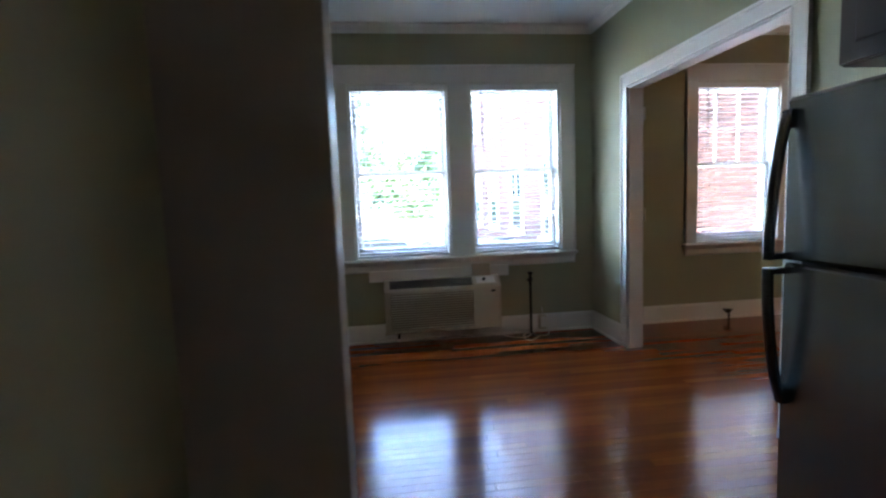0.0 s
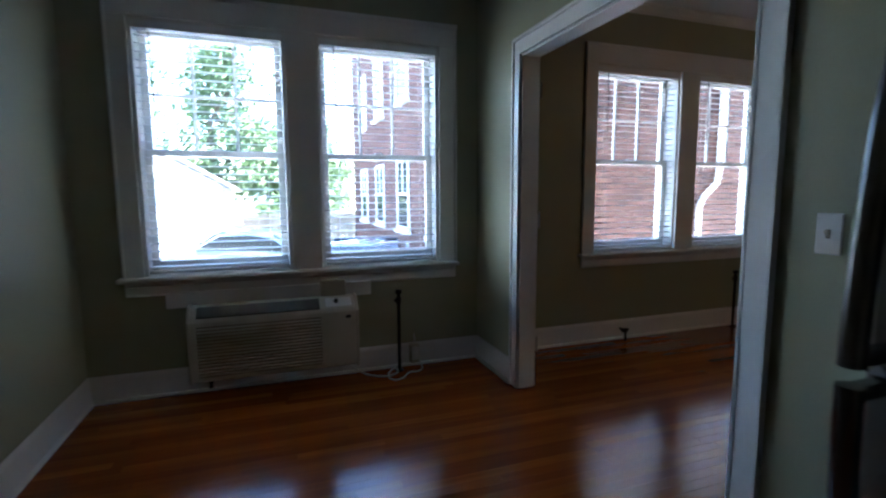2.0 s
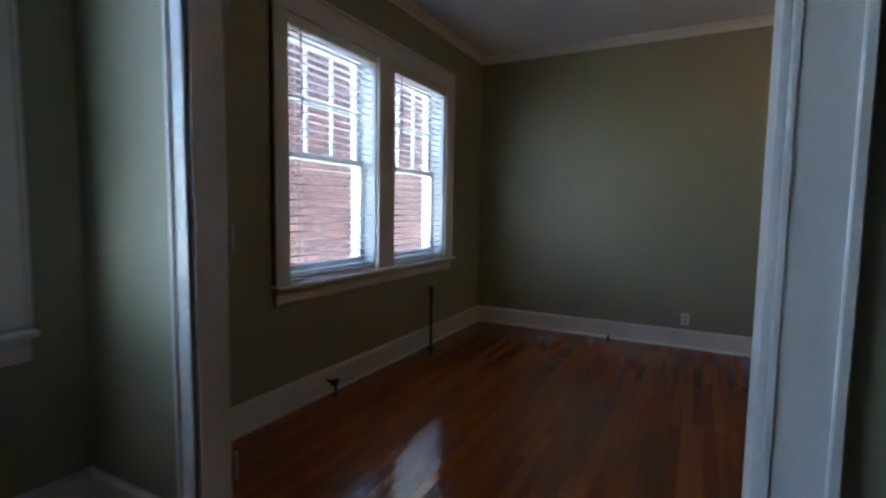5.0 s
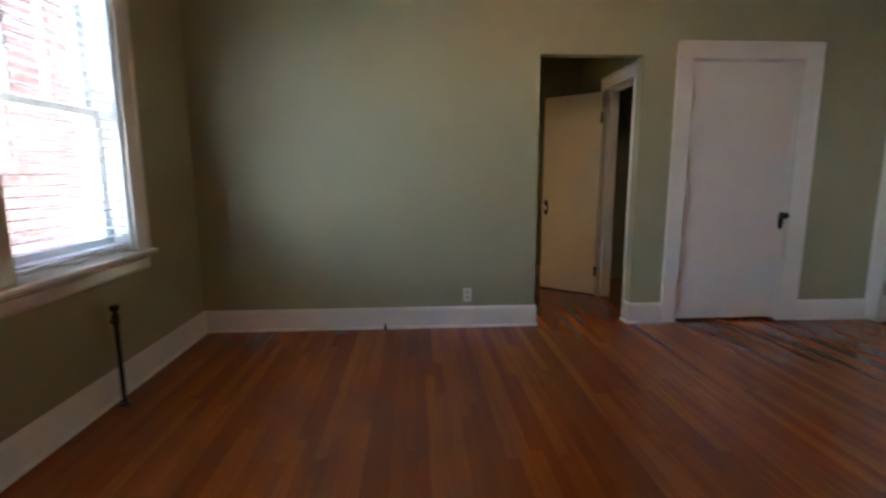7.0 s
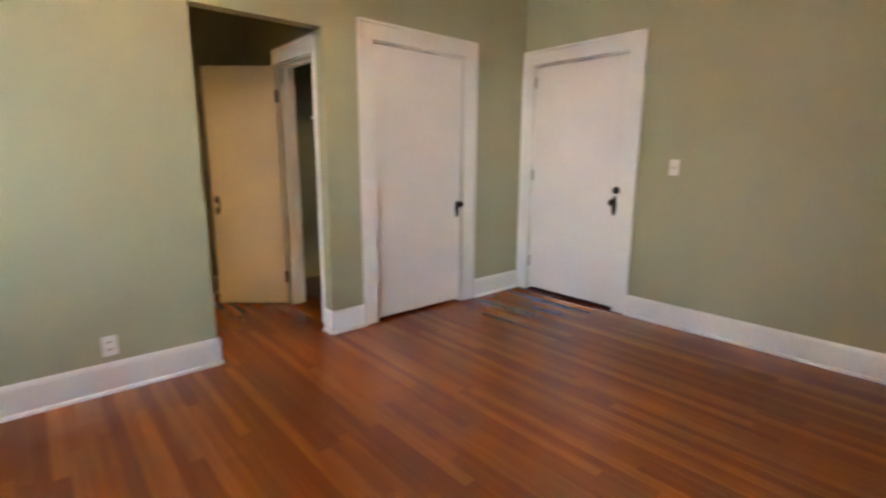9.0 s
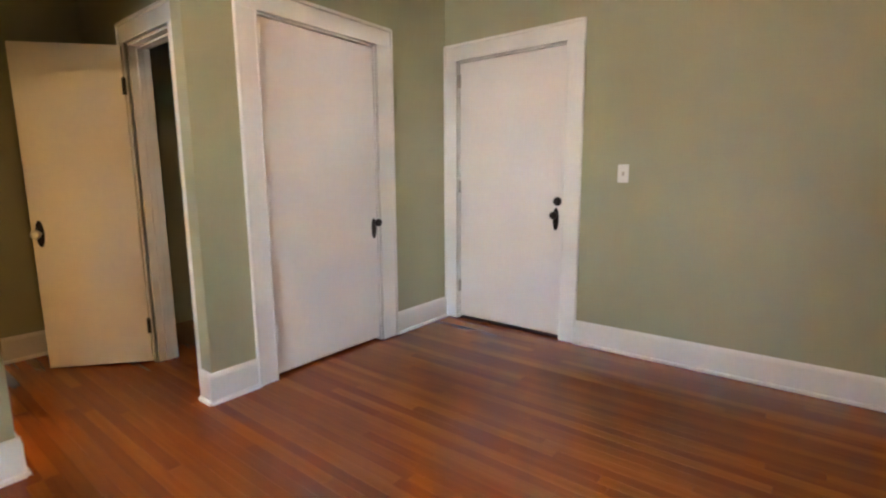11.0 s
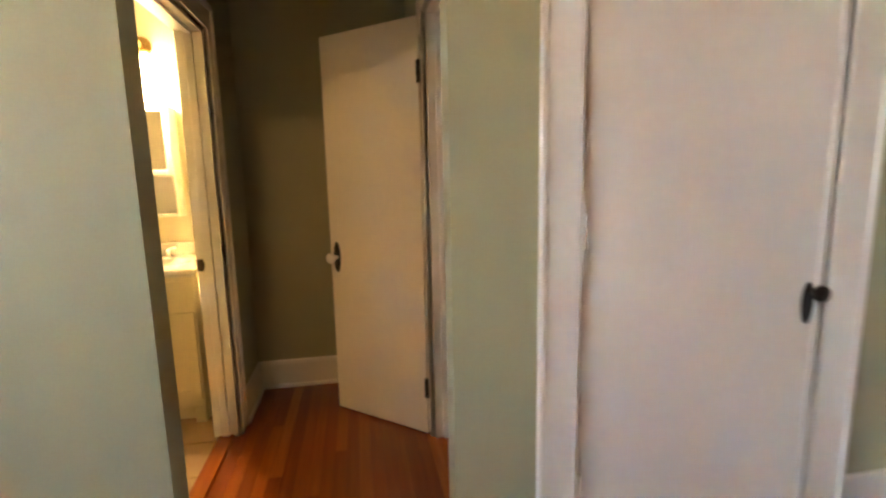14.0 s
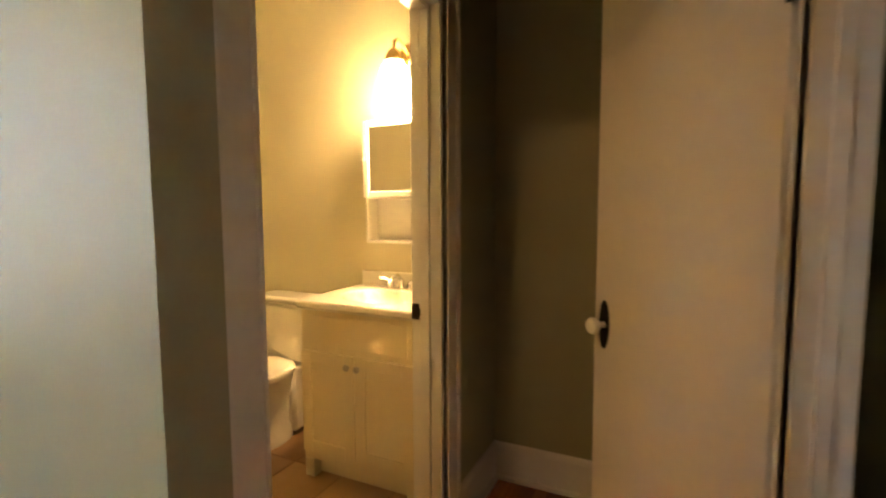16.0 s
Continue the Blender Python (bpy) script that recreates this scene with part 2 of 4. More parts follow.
# ---- the plan ----
YN, XE, YS, XW, CEIL = 4.24, 5.99, -1.385, -0.66, 2.93
PX0, PX1 = 2.025, 2.135
OP0, OP1, OPT = 1.93, 3.535, 2.20
HALL0, HALL1, HALLT, HX = 0.735, 1.555, 2.17, 6.10
HN, HS, HEAST = 1.665, 0.66, 7.70
BX0, BX1, BTOP = 6.27, 7.13, 2.02
CX0, CX1, CTOP = 6.27, 6.89, 2.06
D1A, D1B, D1T = -0.575, 0.335, 2.145
D2A, D2B, D2T = 4.91, 5.86, 2.155
BATH_E, BATH_N = 7.83, 3.5
WINS = [(-0.42, -0.30, 0.61, 0.82, 1.70, 1.84), (3.00, 3.12, 4.03, 4.24, 5.13, 5.265)]
WZ0, WZ1 = 0.80, 2.41


def structure(ob, label):
    return tagged(ob, label, kind="structure")


# walls
structure(boxes("wall_north", GREEN,
    (XW - 0.2, WINS[0][1], YN, YN + 0.24, 0, CEIL), (WINS[0][4], WINS[1][1], YN, YN + 0.24, 0, CEIL), (WINS[1][4], 6.3, YN, YN + 0.24, 0, CEIL),
    *[(w[1], w[4], YN, YN + 0.24, 0, WZ0 - 0.04) for w in WINS], *[(w[1], w[4], YN, YN + 0.24, WZ1, CEIL) for w in WINS]),
    "sage green painted plaster wall with two double windows")
structure(boxes("wall_west", GREEN, (XW - 0.2, XW, YS, YN, 0, CEIL)), "sage green painted plaster wall of dining nook")
structure(boxes("wall_stub", TAUPE, (XW, -0.165, 1.21, 1.43, 0, CEIL), bevel=0.004), "short taupe plaster wall end by kitchen")
structure(boxes("wall_partition", GREEN, (PX0, PX1, OP1, YN, 0, CEIL), (PX0, PX1, YS, OP0, 0, CEIL), (PX0, PX1, OP0, OP1, OPT, CEIL)),
    "sage green partition wall with wide cased opening")
structure(boxes("wall_east", GREEN, (XE, HX, HALL1, YN, 0, CEIL), (XE, HX, HALL0, HALL1, HALLT, CEIL), (XE, HX, D1B, HALL0, 0, CEIL),
    (XE, HX, D1A, D1B, D1T, CEIL), (XE, HX, YS - 0.15, D1A, 0, CEIL)), "sage green plaster wall with hall opening and closet door")
structure(boxes("wall_south", GREEN, (XW - 0.2, D2A, YS - 0.15, YS, 0, CEIL), (D2B, XE, YS - 0.15, YS, 0, CEIL), (D2A, D2B, YS - 0.15, YS, D2T, CEIL)),
    "sage green plaster wall with entry door")
structure(boxes("wall_hall_north", GREEN, (HX, BX0, HN, HN + 0.06, 0, CEIL), (BX1, HEAST, HN, HN + 0.06, 0, CEIL), (BX0, BX1, HN, HN + 0.06, BTOP, CEIL)),
    "sage green hall wall with bathroom doorway")
structure(boxes("wall_bath_south", CREAM, (HX, BX0, HN + 0.06, HN + 0.12, 0, CEIL), (BX1, BATH_E, HN + 0.06, HN + 0.12, 0, CEIL), (BX0, BX1, HN + 0.06, HN + 0.12, BTOP, CEIL)),
    "cream painted bathroom wall with doorway")
structure(boxes("wall_hall_south", GREEN, (HX, CX0, HS - 0.12, HS, 0, CEIL), (CX1, HEAST, HS - 0.12, HS, 0, CEIL), (CX0, CX1, HS - 0.12, HS, CTOP, CEIL)),
    "sage green hall wall with closet doorway")
structure(boxes("wall_hall_east", GREEN, (HEAST, HEAST + 0.1, -0.45, HN + 0.06, 0, CEIL)), "sage green wall at the end of the hall")
structure(boxes("wall_closet_south", GREEN, (HX, HEAST, -0.45, -0.35, 0, CEIL)), "back wall of the dark hall closet")
structure(boxes("wall_bath_east", CREAM, (BATH_E, BATH_E + 0.12, HN + 0.06, BATH_N, 0, CEIL)), "warm cream painted bathroom wall")
structure(boxes("wall_bath_north", CREAM, (HX, BATH_E + 0.12, BATH_N, BATH_N + 0.1, 0, CEIL)), "warm cream painted bathroom end wall")
structure(boxes("wall_bath_west", CREAM, (HX, HX + 0.02, HN + 0.12, BATH_N, 0, CEIL)), "warm cream painted bathroom side wall")
structure(boxes("wall_closet_back", GREEN, (6.70, 6.78, YS - 0.15, -0.45, 0, CEIL), (HX, 6.70, YS - 0.15, YS - 0.05, 0, CEIL)), "plain wall behind the closed closet")
# unseen block over the rooms, added to keep sky light off the brick opposite
structure(boxes("upper_shade_mass", MORTAR, (XW - 0.2, 8.1, YS - 3.0, YN + 0.24, CEIL + 0.155, 6.3)), "plain unseen storey mass above the rooms, added to shade the brick opposite")
structure(boxes("ceiling", CEILM, (XW - 0.2, 8.0, YS - 0.15, YN + 0.24, CEIL, CEIL + 0.15)), "white painted plaster ceiling")
structure(boxes("floor_base", SUBFLOOR, (XW - 0.2, 8.0, YS - 0.15, YN + 0.24, -0.2, -0.006)), "dark floor under the oak strips")

# crown moulding
CROWN = ((0, 0), (0, -0.075), (0.012, -0.075), (0.016, -0.055), (0.04, -0.028), (0.058, -0.018), (0.058, 0))


def crown(runs):
    bm = bmesh.new()
    for axis, base, sign, a, b in runs:
        bm_prism(bm, [(base + sign * u, CEIL + v) for u, v in CROWN], axis, a, b)
    return structure(finish(bm, "crown_trim", TRIM), "white painted crown moulding along the ceiling")


crown([("x", YN, -1, XW, PX0), ("x", YN, -1, PX1, XE), ("y", PX0, -1, YS, YN), ("y", PX1, 1, YS, YN), ("y", XE, -1, YS, YN),
       ("x", YS, 1, PX1, XE), ("y", XW, 1, 1.43, YN)])

# baseboards: a tall board with an eased top and a small shoe
BASE = ((0, 0), (0, 0.175), (0.008, 0.175), (0.014, 0.165), (0.018, 0.15), (0.018, 0.02), (0.03, 0.016), (0.033, 0))


def baseboard(runs):
    bm = bmesh.new()
    for axis, base, sign, a, b in runs:
        bm_prism(bm, [(base + sign * u, v) for u, v in BASE], axis, a, b)
    return structure(finish(bm, "baseboard", TRIM), "tall white painted wooden baseboard")


baseboard([("x", YN, -1, XW, PX0), ("x", YN, -1, PX1, XE), ("y", XW, 1, 1.43, YN), ("y", PX0, -1, OP1 + 0.09, YN), ("y", PX1, 1, OP1 + 0.09, YN),
    ("y", PX0, -1, 1.32, OP0 - 0.11), ("y", PX1, 1, YS, OP0 - 0.11), ("y", XE, -1, HALL1 - 0.015, YN), ("y", XE, -1, D1B + 0.132, HALL0 + 0.02),
    ("y", XE, -1, YS, D1A - 0.16), ("x", YS, 1, PX1, D2A - 0.13), ("x", HALL0, 1, XE - 0.02, HX), ("x", HALL1, -1, XE - 0.02, HX),
    ("x", HN, -1, BX1 + 0.11, HEAST), ("y", HEAST, -1, HS, HN), ("x", HS, 1, CX1 + 0.09, HEAST), ("y", BATH_E, -1, 2.56, BATH_N), ("x", -0.35, 1, HX, HEAST)])


# casings: (along, fixed plane, direction) boards with a raised back band
def casing(name, plane, sign, a0, a1, top, wl, wr, wt, axis, label):
    """A door casing on a wall whose face is at plane; a0..a1 is the opening along the wall."""
    bm = bmesh.new()

    def board(u0, u1, z0, z1, t):
        v0, v1 = sorted((plane, plane + sign * t))
        bm_box(bm, *((u0, u1, v0, v1) if axis == "x" else (v0, v1, u0, u1)), z0, z1, bevel=0.003)
    for u0, u1, out in ((a0 - wl, a0, -1), (a1, a1 + wr, 1)):
        board(u0, u1, 0, top, 0.018)
        e0, e1 = (u0 - 0.001, u0 + 0.018) if out < 0 else (u1 - 0.018, u1 + 0.001)
        board(e0, e1, 0, top + wt, 0.028)
        i0, i1 = (u1 - 0.014, u1) if out < 0 else (u0, u0 + 0.014)
        board(i0, i1, 0, top, 0.022)
    board(a0 - wl + 0.018, a1 + wr - 0.018, top, top + wt - 0.018, 0.018)
    board(a0 - wl + 0.018, a1 + wr - 0.018, top + wt - 0.02, top + wt + 0.002, 0.03)
    board(a0, a1, top, top + 0.014, 0.022)
    return structure(finish(bm, name, TRIM), label)


def jamb(name, axis, a0, a1, v0, v1, top, t=0.02, stop=True):
    """The boards that line an opening through a wall from v0 to v1."""
    bm = bmesh.new()
    mid = (v0 + v1) / 2

    def bx(u0, u1, w0, w1, z0, z1):
        bm_box(bm, *((u0, u1, w0, w1) if axis == "x" else (w0, w1, u0, u1)), z0, z1, bevel=0.002)
    bx(a0 - 0.001, a0 + t, v0 - 0.001, v1 + 0.001, 0, top)
    bx(a1 - t, a1 + 0.001, v0 - 0.001, v1 + 0.001, 0, top)
    bx(a0 + t, a1 - t, v0 - 0.001, v1 + 0.001, top - t, top + 0.001)
    if stop:
        for u0, u1 in ((a0 + t, a0 + t + 0.012), (a1 - t - 0.012, a1 - t)):
            bx(u0, u1, mid - 0.018, mid + 0.018, 0, top - t)
        bx(a0 + t + 0.012, a1 - t - 0.012, mid - 0.018, mid + 0.018, top - t - 0.012, top - t)
    return structure(finish(bm, name, TRIM), "white painted door jamb lining")


casing("trim_opening_west", PX0, -1, OP0, OP1, OPT, 0.11, 0.09, 0.105, "y", "white painted casing round the wide opening")
casing("trim_opening_east", PX1, 1, OP0, OP1, OPT, 0.11, 0.09, 0.105, "y", "white painted casing round the wide opening")
jamb("jamb_opening", "y", OP0 - 0.002, OP1 + 0.002, PX0 - 0.004, PX1 + 0.004, OPT, 0.016, False)
casing("trim_closet_door", XE, -1, D1A, D1B, D1T, 0.155, 0.132, 0.13, "y", "white painted casing round the closet door")
jamb("jamb_closet_door", "y", D1A, D1B, XE, HX, D1T, 0.012, False)
casing("trim_entry_door", YS, 1, D2A, D2B, D2T, 0.13, 0.128, 0.13, "x", "white painted casing round the entry door")
jamb("jamb_entry_door", "x", D2A, D2B, YS - 0.15, YS, D2T, 0.012, False)
casing("trim_bath_door", HN, -1, BX0, BX1, BTOP, 0.11, 0.10, 0.12, "x", "white painted casing round the bathroom doorway")
jamb("jamb_bath_door", "x", BX0, BX1, HN, HN + 0.12, BTOP, 0.018)
casing("trim_hall_closet", HS, 1, CX0, CX1, CTOP, 0.10, 0.09, 0.12, "x", "white painted casing round the hall closet doorway")
jamb("jamb_hall_closet", "x", CX0, CX1, HS - 0.12, HS, CTOP, 0.016)


# ---- windows ----
def window(name, w):
    x0, a0, a1, b0, b1, x1 = w
    root = thing(name, pose(0, 0, 0), "white painted double-hung window pair with divided upper sashes", "", kind="structure")
    yf = YN - 0.022
    bm = bmesh.new()
    bm_box(bm, x0, a0, yf, YN, WZ0, WZ1, 0.003)
    bm_box(bm, b1, x1, yf, YN, WZ0, WZ1, 0.003)
    bm_box(bm, a1, b0, yf, YN, WZ0, WZ1, 0.003)
    bm_box(bm, x0, x1, yf, YN, WZ1, 2.555, 0.003)
    bm_box(bm, x0 - 0.006, x1 + 0.006, yf - 0.012, YN, 2.545, 2.572, 0.004)
    for u in (x0, x1 - 0.018):
        bm_box(bm, u, u + 0.018, yf - 0.01, YN, WZ0, 2.55, 0.003)
    finish(bm, "casing", TRIM, root)
    boxes("sill", TRIM, (x0 - 0.025, x1 + 0.004, YN - 0.075, YN + 0.10, WZ0 - 0.03, WZ0 + 0.002), parent=root, bevel=0.008)
    bm = bmesh.new()
    bm_prism(bm, [(YN, WZ0 - 0.03), (YN - 0.03, WZ0 - 0.03), (YN - 0.026, WZ0 - 0.05), (YN - 0.02, WZ0 - 0.058), (YN - 0.02, 0.69), (YN - 0.012, 0.675), (YN, 0.675)], "x", x0 + 0.008, x1 - 0.008)
    finish(bm, "apron", TRIM, root)
    mid = 1.60
    for u0, u1 in ((a0, a1), (b0, b1)):
        bm = bmesh.new()
        for c0, c1 in ((u0 - 0.004, u0 + 0.022), (u1 - 0.022, u1 + 0.004)):
            bm_box(bm, c0, c1, YN + 0.001, YN + 0.235, WZ0 + 0.003, WZ1 - 0.001, 0.002)
        bm_box(bm, u0 + 0.022, u1 - 0.022, YN + 0.001, YN + 0.235, WZ1 - 0.025, WZ1 + 0.001, 0.002)
        bm_box(bm, u0 + 0.022, u1 - 0.022, YN + 0.10, YN + 0.26, WZ0 - 0.02, WZ0 + 0.02, 0.002)
        finish(bm, "frame", TRIM, root)
        g0, g1 = u0 + 0.024, u1 - 0.024
        # lower sash
        bm = bmesh.new()
        y0, y1 = YN + 0.105, YN + 0.14
        bm_box(bm, g0, g0 + 0.045, y0, y1, WZ0 + 0.022, mid + 0.02, 0.003)
        bm_box(bm, g1 - 0.045, g1, y0, y1, WZ0 + 0.022, mid + 0.02, 0.003)
        bm_box(bm, g0 + 0.045, g1 - 0.045, y0, y1, WZ0 + 0.022, WZ0 + 0.09, 0.003)
        bm_box(bm, g0 + 0.045, g1 - 0.045, y0, y1, mid - 0.02, mid + 0.02, 0.003)
        bm_box(bm, (g0 + g1) / 2 - 0.03, (g0 + g1) / 2 + 0.03, y0 - 0.02, y0 + 0.01, mid + 0.018, mid + 0.032, 0.004)
        finish(bm, "lower_sash", TRIM, root)
        p = boxes("pane", GLASS, (g0 + 0.04, g1 - 0.04, y0 + 0.015, y0 + 0.019, WZ0 + 0.085, mid - 0.015), parent=root)
        p.visible_shadow = False
        # upper sash with six lights
        y0, y1 = YN + 0.145, YN + 0.18
        bm = bmesh.new()
        top = WZ1 - 0.026
        bm_box(bm, g0, g0 + 0.045, y0, y1, mid - 0.02, top, 0.003)
        bm_box(bm, g1 - 0.045, g1, y0, y1, mid - 0.02, top, 0.003)
        bm_box(bm, g0 + 0.045, g1 - 0.045, y0, y1, top - 0.05, top, 0.003)
        bm_box(bm, g0 + 0.045, g1 - 0.045, y0, y1, mid - 0.02, mid + 0.018, 0.003)
        v0, v1 = mid + 0.018, top - 0.05
        for k in (1, 2):
            c = g0 + 0.045 + (g1 - g0 - 0.09) * k / 3
            bm_box(bm, c - 0.009, c + 0.009, y0 + 0.004, y1 - 0.004, v0, v1, 0.002)
        bm_box(bm, g0 + 0.045, g1 - 0.045, y0 + 0.006, y1 - 0.006, (v0 + v1) / 2 - 0.009, (v0 + v1) / 2 + 0.009, 0.002)
        finish(bm, "upper_sash", TRIM, root)
        for i in range(3):
            for j in range(2):
                c0, c1 = (g0 + 0.045 + (g1 - g0 - 0.09) * (i + k) / 3 for k in (0, 1))
                d0, d1 = (v0 + (v1 - v0) * (j + k) / 2 for k in (0, 1))
                p = boxes("pane", GLASS, (c0 + 0.004, c1 - 0.004, y0 + 0.015, y0 + 0.018, d0 + 0.004, d1 - 0.004), parent=root)
                p.visible_shadow = False
    return root


window("window_1", WINS[0])
window("window_2", WINS[1])


# ---- blinds ----
def slat_mesh(length):
    me = bpy.data.meshes.new("slat")
    prof = [(-0.0245, -0.0012), (0, 0.0016), (0.0245, -0.0012), (0.0245, 0.0008), (0, 0.0036), (-0.0245, 0.0008)]
    bm = bmesh.new()
    bm_prism(bm, prof, "x", -length / 2, length / 2)
    bmesh.ops.recalc_face_normals(bm, faces=bm.faces)
    bm.to_mesh(me)
    bm.free()
    me.materials.append(SLAT)
    return me


def blind(x0, x1, tilt):
    w = x1 - x0 - 0.03
    root = thing("window_blind", pose((x0 + x1) / 2, YN + 0.045, WZ0 + 0.003), "white horizontal slat blind lowered with slats open", "blind", "window blinds")
    top = WZ1 - WZ0 - 0.012
    boxes("headrail", SLAT, (-w / 2 - 0.006, w / 2 + 0.006, -0.045, 0.02, top - 0.055, top - 0.004), parent=root, bevel=0.006)
    boxes("bottom_rail", SLAT, (-w / 2, w / 2, -0.026, 0.024, 0.012, 0.03), parent=root, bevel=0.004)
    me = slat_mesh(w)
    n = 30
    for i in range(n):
        z = 0.055 + (top - 0.14) * i / (n - 1)
        s = new("slat", me)
        s.parent = root
        s.matrix_basis = pose(random.uniform(-0.001, 0.001), 0, z + random.uniform(-0.001, 0.001), tilt + random.uniform(-0.7, 0.7), random.uniform(-0.06, 0.06), 0)
    bm = bmesh.new()
    for u in (-w * 0.36, w * 0.36):
        for v in (-0.025, 0.025):
            bm_tube(bm, [(u, v, 0.03), (u, v, top - 0.06)], 0.0011, 5)
    finish(bm, "ladder_cord", SLAT, root)
    bm = bmesh.new()
    bm_tube(bm, [(-w / 2 + 0.10, -0.05, top - 0.06), (-w / 2 + 0.105, -0.055, top - 0.30), (-w / 2 + 0.11, -0.05, top - 0.62)], 0.0048, 6)
    tagged(finish(bm, "wand", WAND, root, smooth=True), "dark translucent tilt wand")


for w in WINS:
    blind(w[1], w[2], 3)
    blind(w[3], w[4], 3)

# ---- doors ----
def knob_set(parent, at, plate_h=0.16, knob_mat=None, drop=0.05, flip=1):
    """A pressed plate with a turned knob on it; local +x is out of the door, the knob is at the origin."""
    bm = bmesh.new()
    pts = [(0.024 * math.cos(a), (plate_h / 2) * math.sin(a) * (1.0 if abs(math.cos(a)) < 0.9 else 0.9)) for a in (2 * math.pi * k / 20 for k in range(20))]
    bm_prism(bm, [(u, v - drop) for u, v in pts], "x", 0.0, 0.004)
    pl = finish(bm, "plate", BLACK, parent, at)
    bm = bmesh.new()
    bm_lathe(bm, [(0.011, 0.0), (0.010, 0.028), (0.018, 0.032), (0.027, 0.042), (0.029, 0.052), (0.025, 0.062), (0.012, 0.068), (0.001, 0.069)], 20, axis="x")
    finish(bm, "knob", knob_mat or BLACK, parent, at, smooth=True)
    return pl


def hinge(parent, at, material, h=0.095):
    bm = bmesh.new()
    for k in range(5):
        z0 = -h / 2 + h * k / 5
        bm_lathe(bm, [(0.0065, z0 + 0.0006), (0.0065, z0 + h / 5 - 0.0006)], 10)
    bm_lathe(bm, [(0.003, h / 2), (0.005, h / 2 + 0.004), (0.001, h / 2 + 0.009)], 10)
    bm_box(bm, -0.012, 0.012, 0.001, 0.004, -h / 2, h / 2)
    return finish(bm, "hinge", material, parent, at, smooth=True)


d1 = thing("closet_door", pose(XE + 0.012, (D1A + D1B) / 2, 0), "closed white painted flat slab closet door", "door")
hw = (D1B - D1A) / 2 - 0.015
boxes("leaf", DOORW, (0, 0.036, -hw, hw, 0.024, D1T - 0.016), parent=d1, bevel=0.003)
knob_set(d1, pose(0, -0.41, 0.905, 0, 0, 180), 0.15, drop=0.045)
for z in (2.03, 1.145, 0.29):
    hinge(d1, pose(-0.026, hw + 0.002, z, 0, 0, 90), TRIM, 0.10)

d2 = thing("entry_door", pose((D2A + D2B) / 2, YS - 0.012, 0), "closed white painted entry door with black hardware", "door")
hw2 = (D2B - D2A) / 2 - 0.015
boxes("leaf", DOORW, (-hw2, hw2, -0.042, 0, 0.026, D2T - 0.016), parent=d2, bevel=0.003)
knob_set(d2, pose(-0.415, 0, 0.945, 0, 0, 90), 0.17, drop=0.03)
bm = bmesh.new()
bm_lathe(bm, [(0.032, 0.0), (0.032, 0.008), (0.024, 0.016), (0.020, 0.020), (0.001, 0.021)], 20, axis="x")
bm_box(bm, 0.018, 0.036, -0.005, 0.005, -0.014, 0.014, 0.002)
tagged(finish(bm, "deadbolt", BLACK, d2, pose(-0.425, 0, 1.045, 0, 0, 90), smooth=True), "black thumb-turn deadbolt")
for z in (2.0, 1.147, 0.294):
    hinge(d2, pose(hw2 - 0.004, 0.012, z), NICKEL, 0.10)
# threshold in the dark joint colour, which paints the shade of the door gap
structure(boxes("door_threshold", SUBFLOOR, (D2A + 0.012, D2B - 0.012, YS - 0.14, YS - 0.01, 0.0, 0.012), bevel=0.003), "wooden threshold under the entry door, coloured dark for the gap's shade")
# unseen near-black sheet added outside, so the door's gaps stay dark
structure(boxes("dark_sheet_behind_entry", SUBFLOOR, (D2A - 0.2, D2B + 0.2, YS - 0.26, YS - 0.2, 0, CEIL)), "unseen dark sheet added behind the entry door to darken its gaps")

hd = thing("hall_closet_door", pose(6.905, 0.695, 0, 0, 0, 48.5), "white painted slab door standing open into the hall", "door")
boxes("leaf", DOORW, (0.0, 0.615, -0.036, 0.0, 0.012, 2.045), parent=hd, bevel=0.003)
knob_set(hd, pose(0.565, 0.0, 0.895, 0, 0, 90), 0.17, PLATE, 0.0)
knob_set(hd, pose(0.565, -0.036, 0.895, 0, 0, -90), 0.17, PLATE, 0.0)
for z in (1.80, 0.26):
    hinge(hd, pose(-0.004, 0.004, z, 0, 0, 0), BLACK, 0.10)

# painted hinge leaves left on the wide opening
for z in (1.98, 1.145, 0.30):
    e = thing("door_hinge", pose(PX1 + 0.026, OP1 - 0.012, z), "white painted old door hinge on the opening jamb", "hinge", "painted hinges")
    hinge(e, pose(0, 0, 0, 0, 0, 90), TRIM, 0.10)
# strike plate of the bath door
e = thing("strike_plate", pose(BX1 - 0.018, HN + 0.105, 0.915), "small dark metal strike plate on bathroom jamb", "latch")
bm = bmesh.new()
bm_box(bm, -0.003, 0, -0.016, 0.016, -0.03, 0.03, 0.001)
bm_box(bm, -0.010, -0.002, -0.022, -0.010, -0.014, 0.014, 0.002)
finish(bm, "plate", BRONZE, e)


# ---- wall plates ----
def outlet(at, label):
    e = thing("outlet", at, label, "outlet")
    boxes("plate", PLATE, (-0.036, 0.036, -0.006, 0, -0.058, 0.058), parent=e, bevel=0.003)
    bm = bmesh.new()
    for z in (-0.021, 0.021):
        bm_lathe(bm, [(0.0165, -0.0085), (0.0165, -0.004)], 16, (0, 0, z), "y")
    finish(bm, "receptacle", PLATE, e)
    bm = bmesh.new()
    for z in (-0.021, 0.021):
        bm_box(bm, -0.007, 0.007, -0.0092, -0.0082, z - 0.002, z + 0.007)
    tagged(finish(bm, "slot", GASKET, e), kind="stuff")
    return e


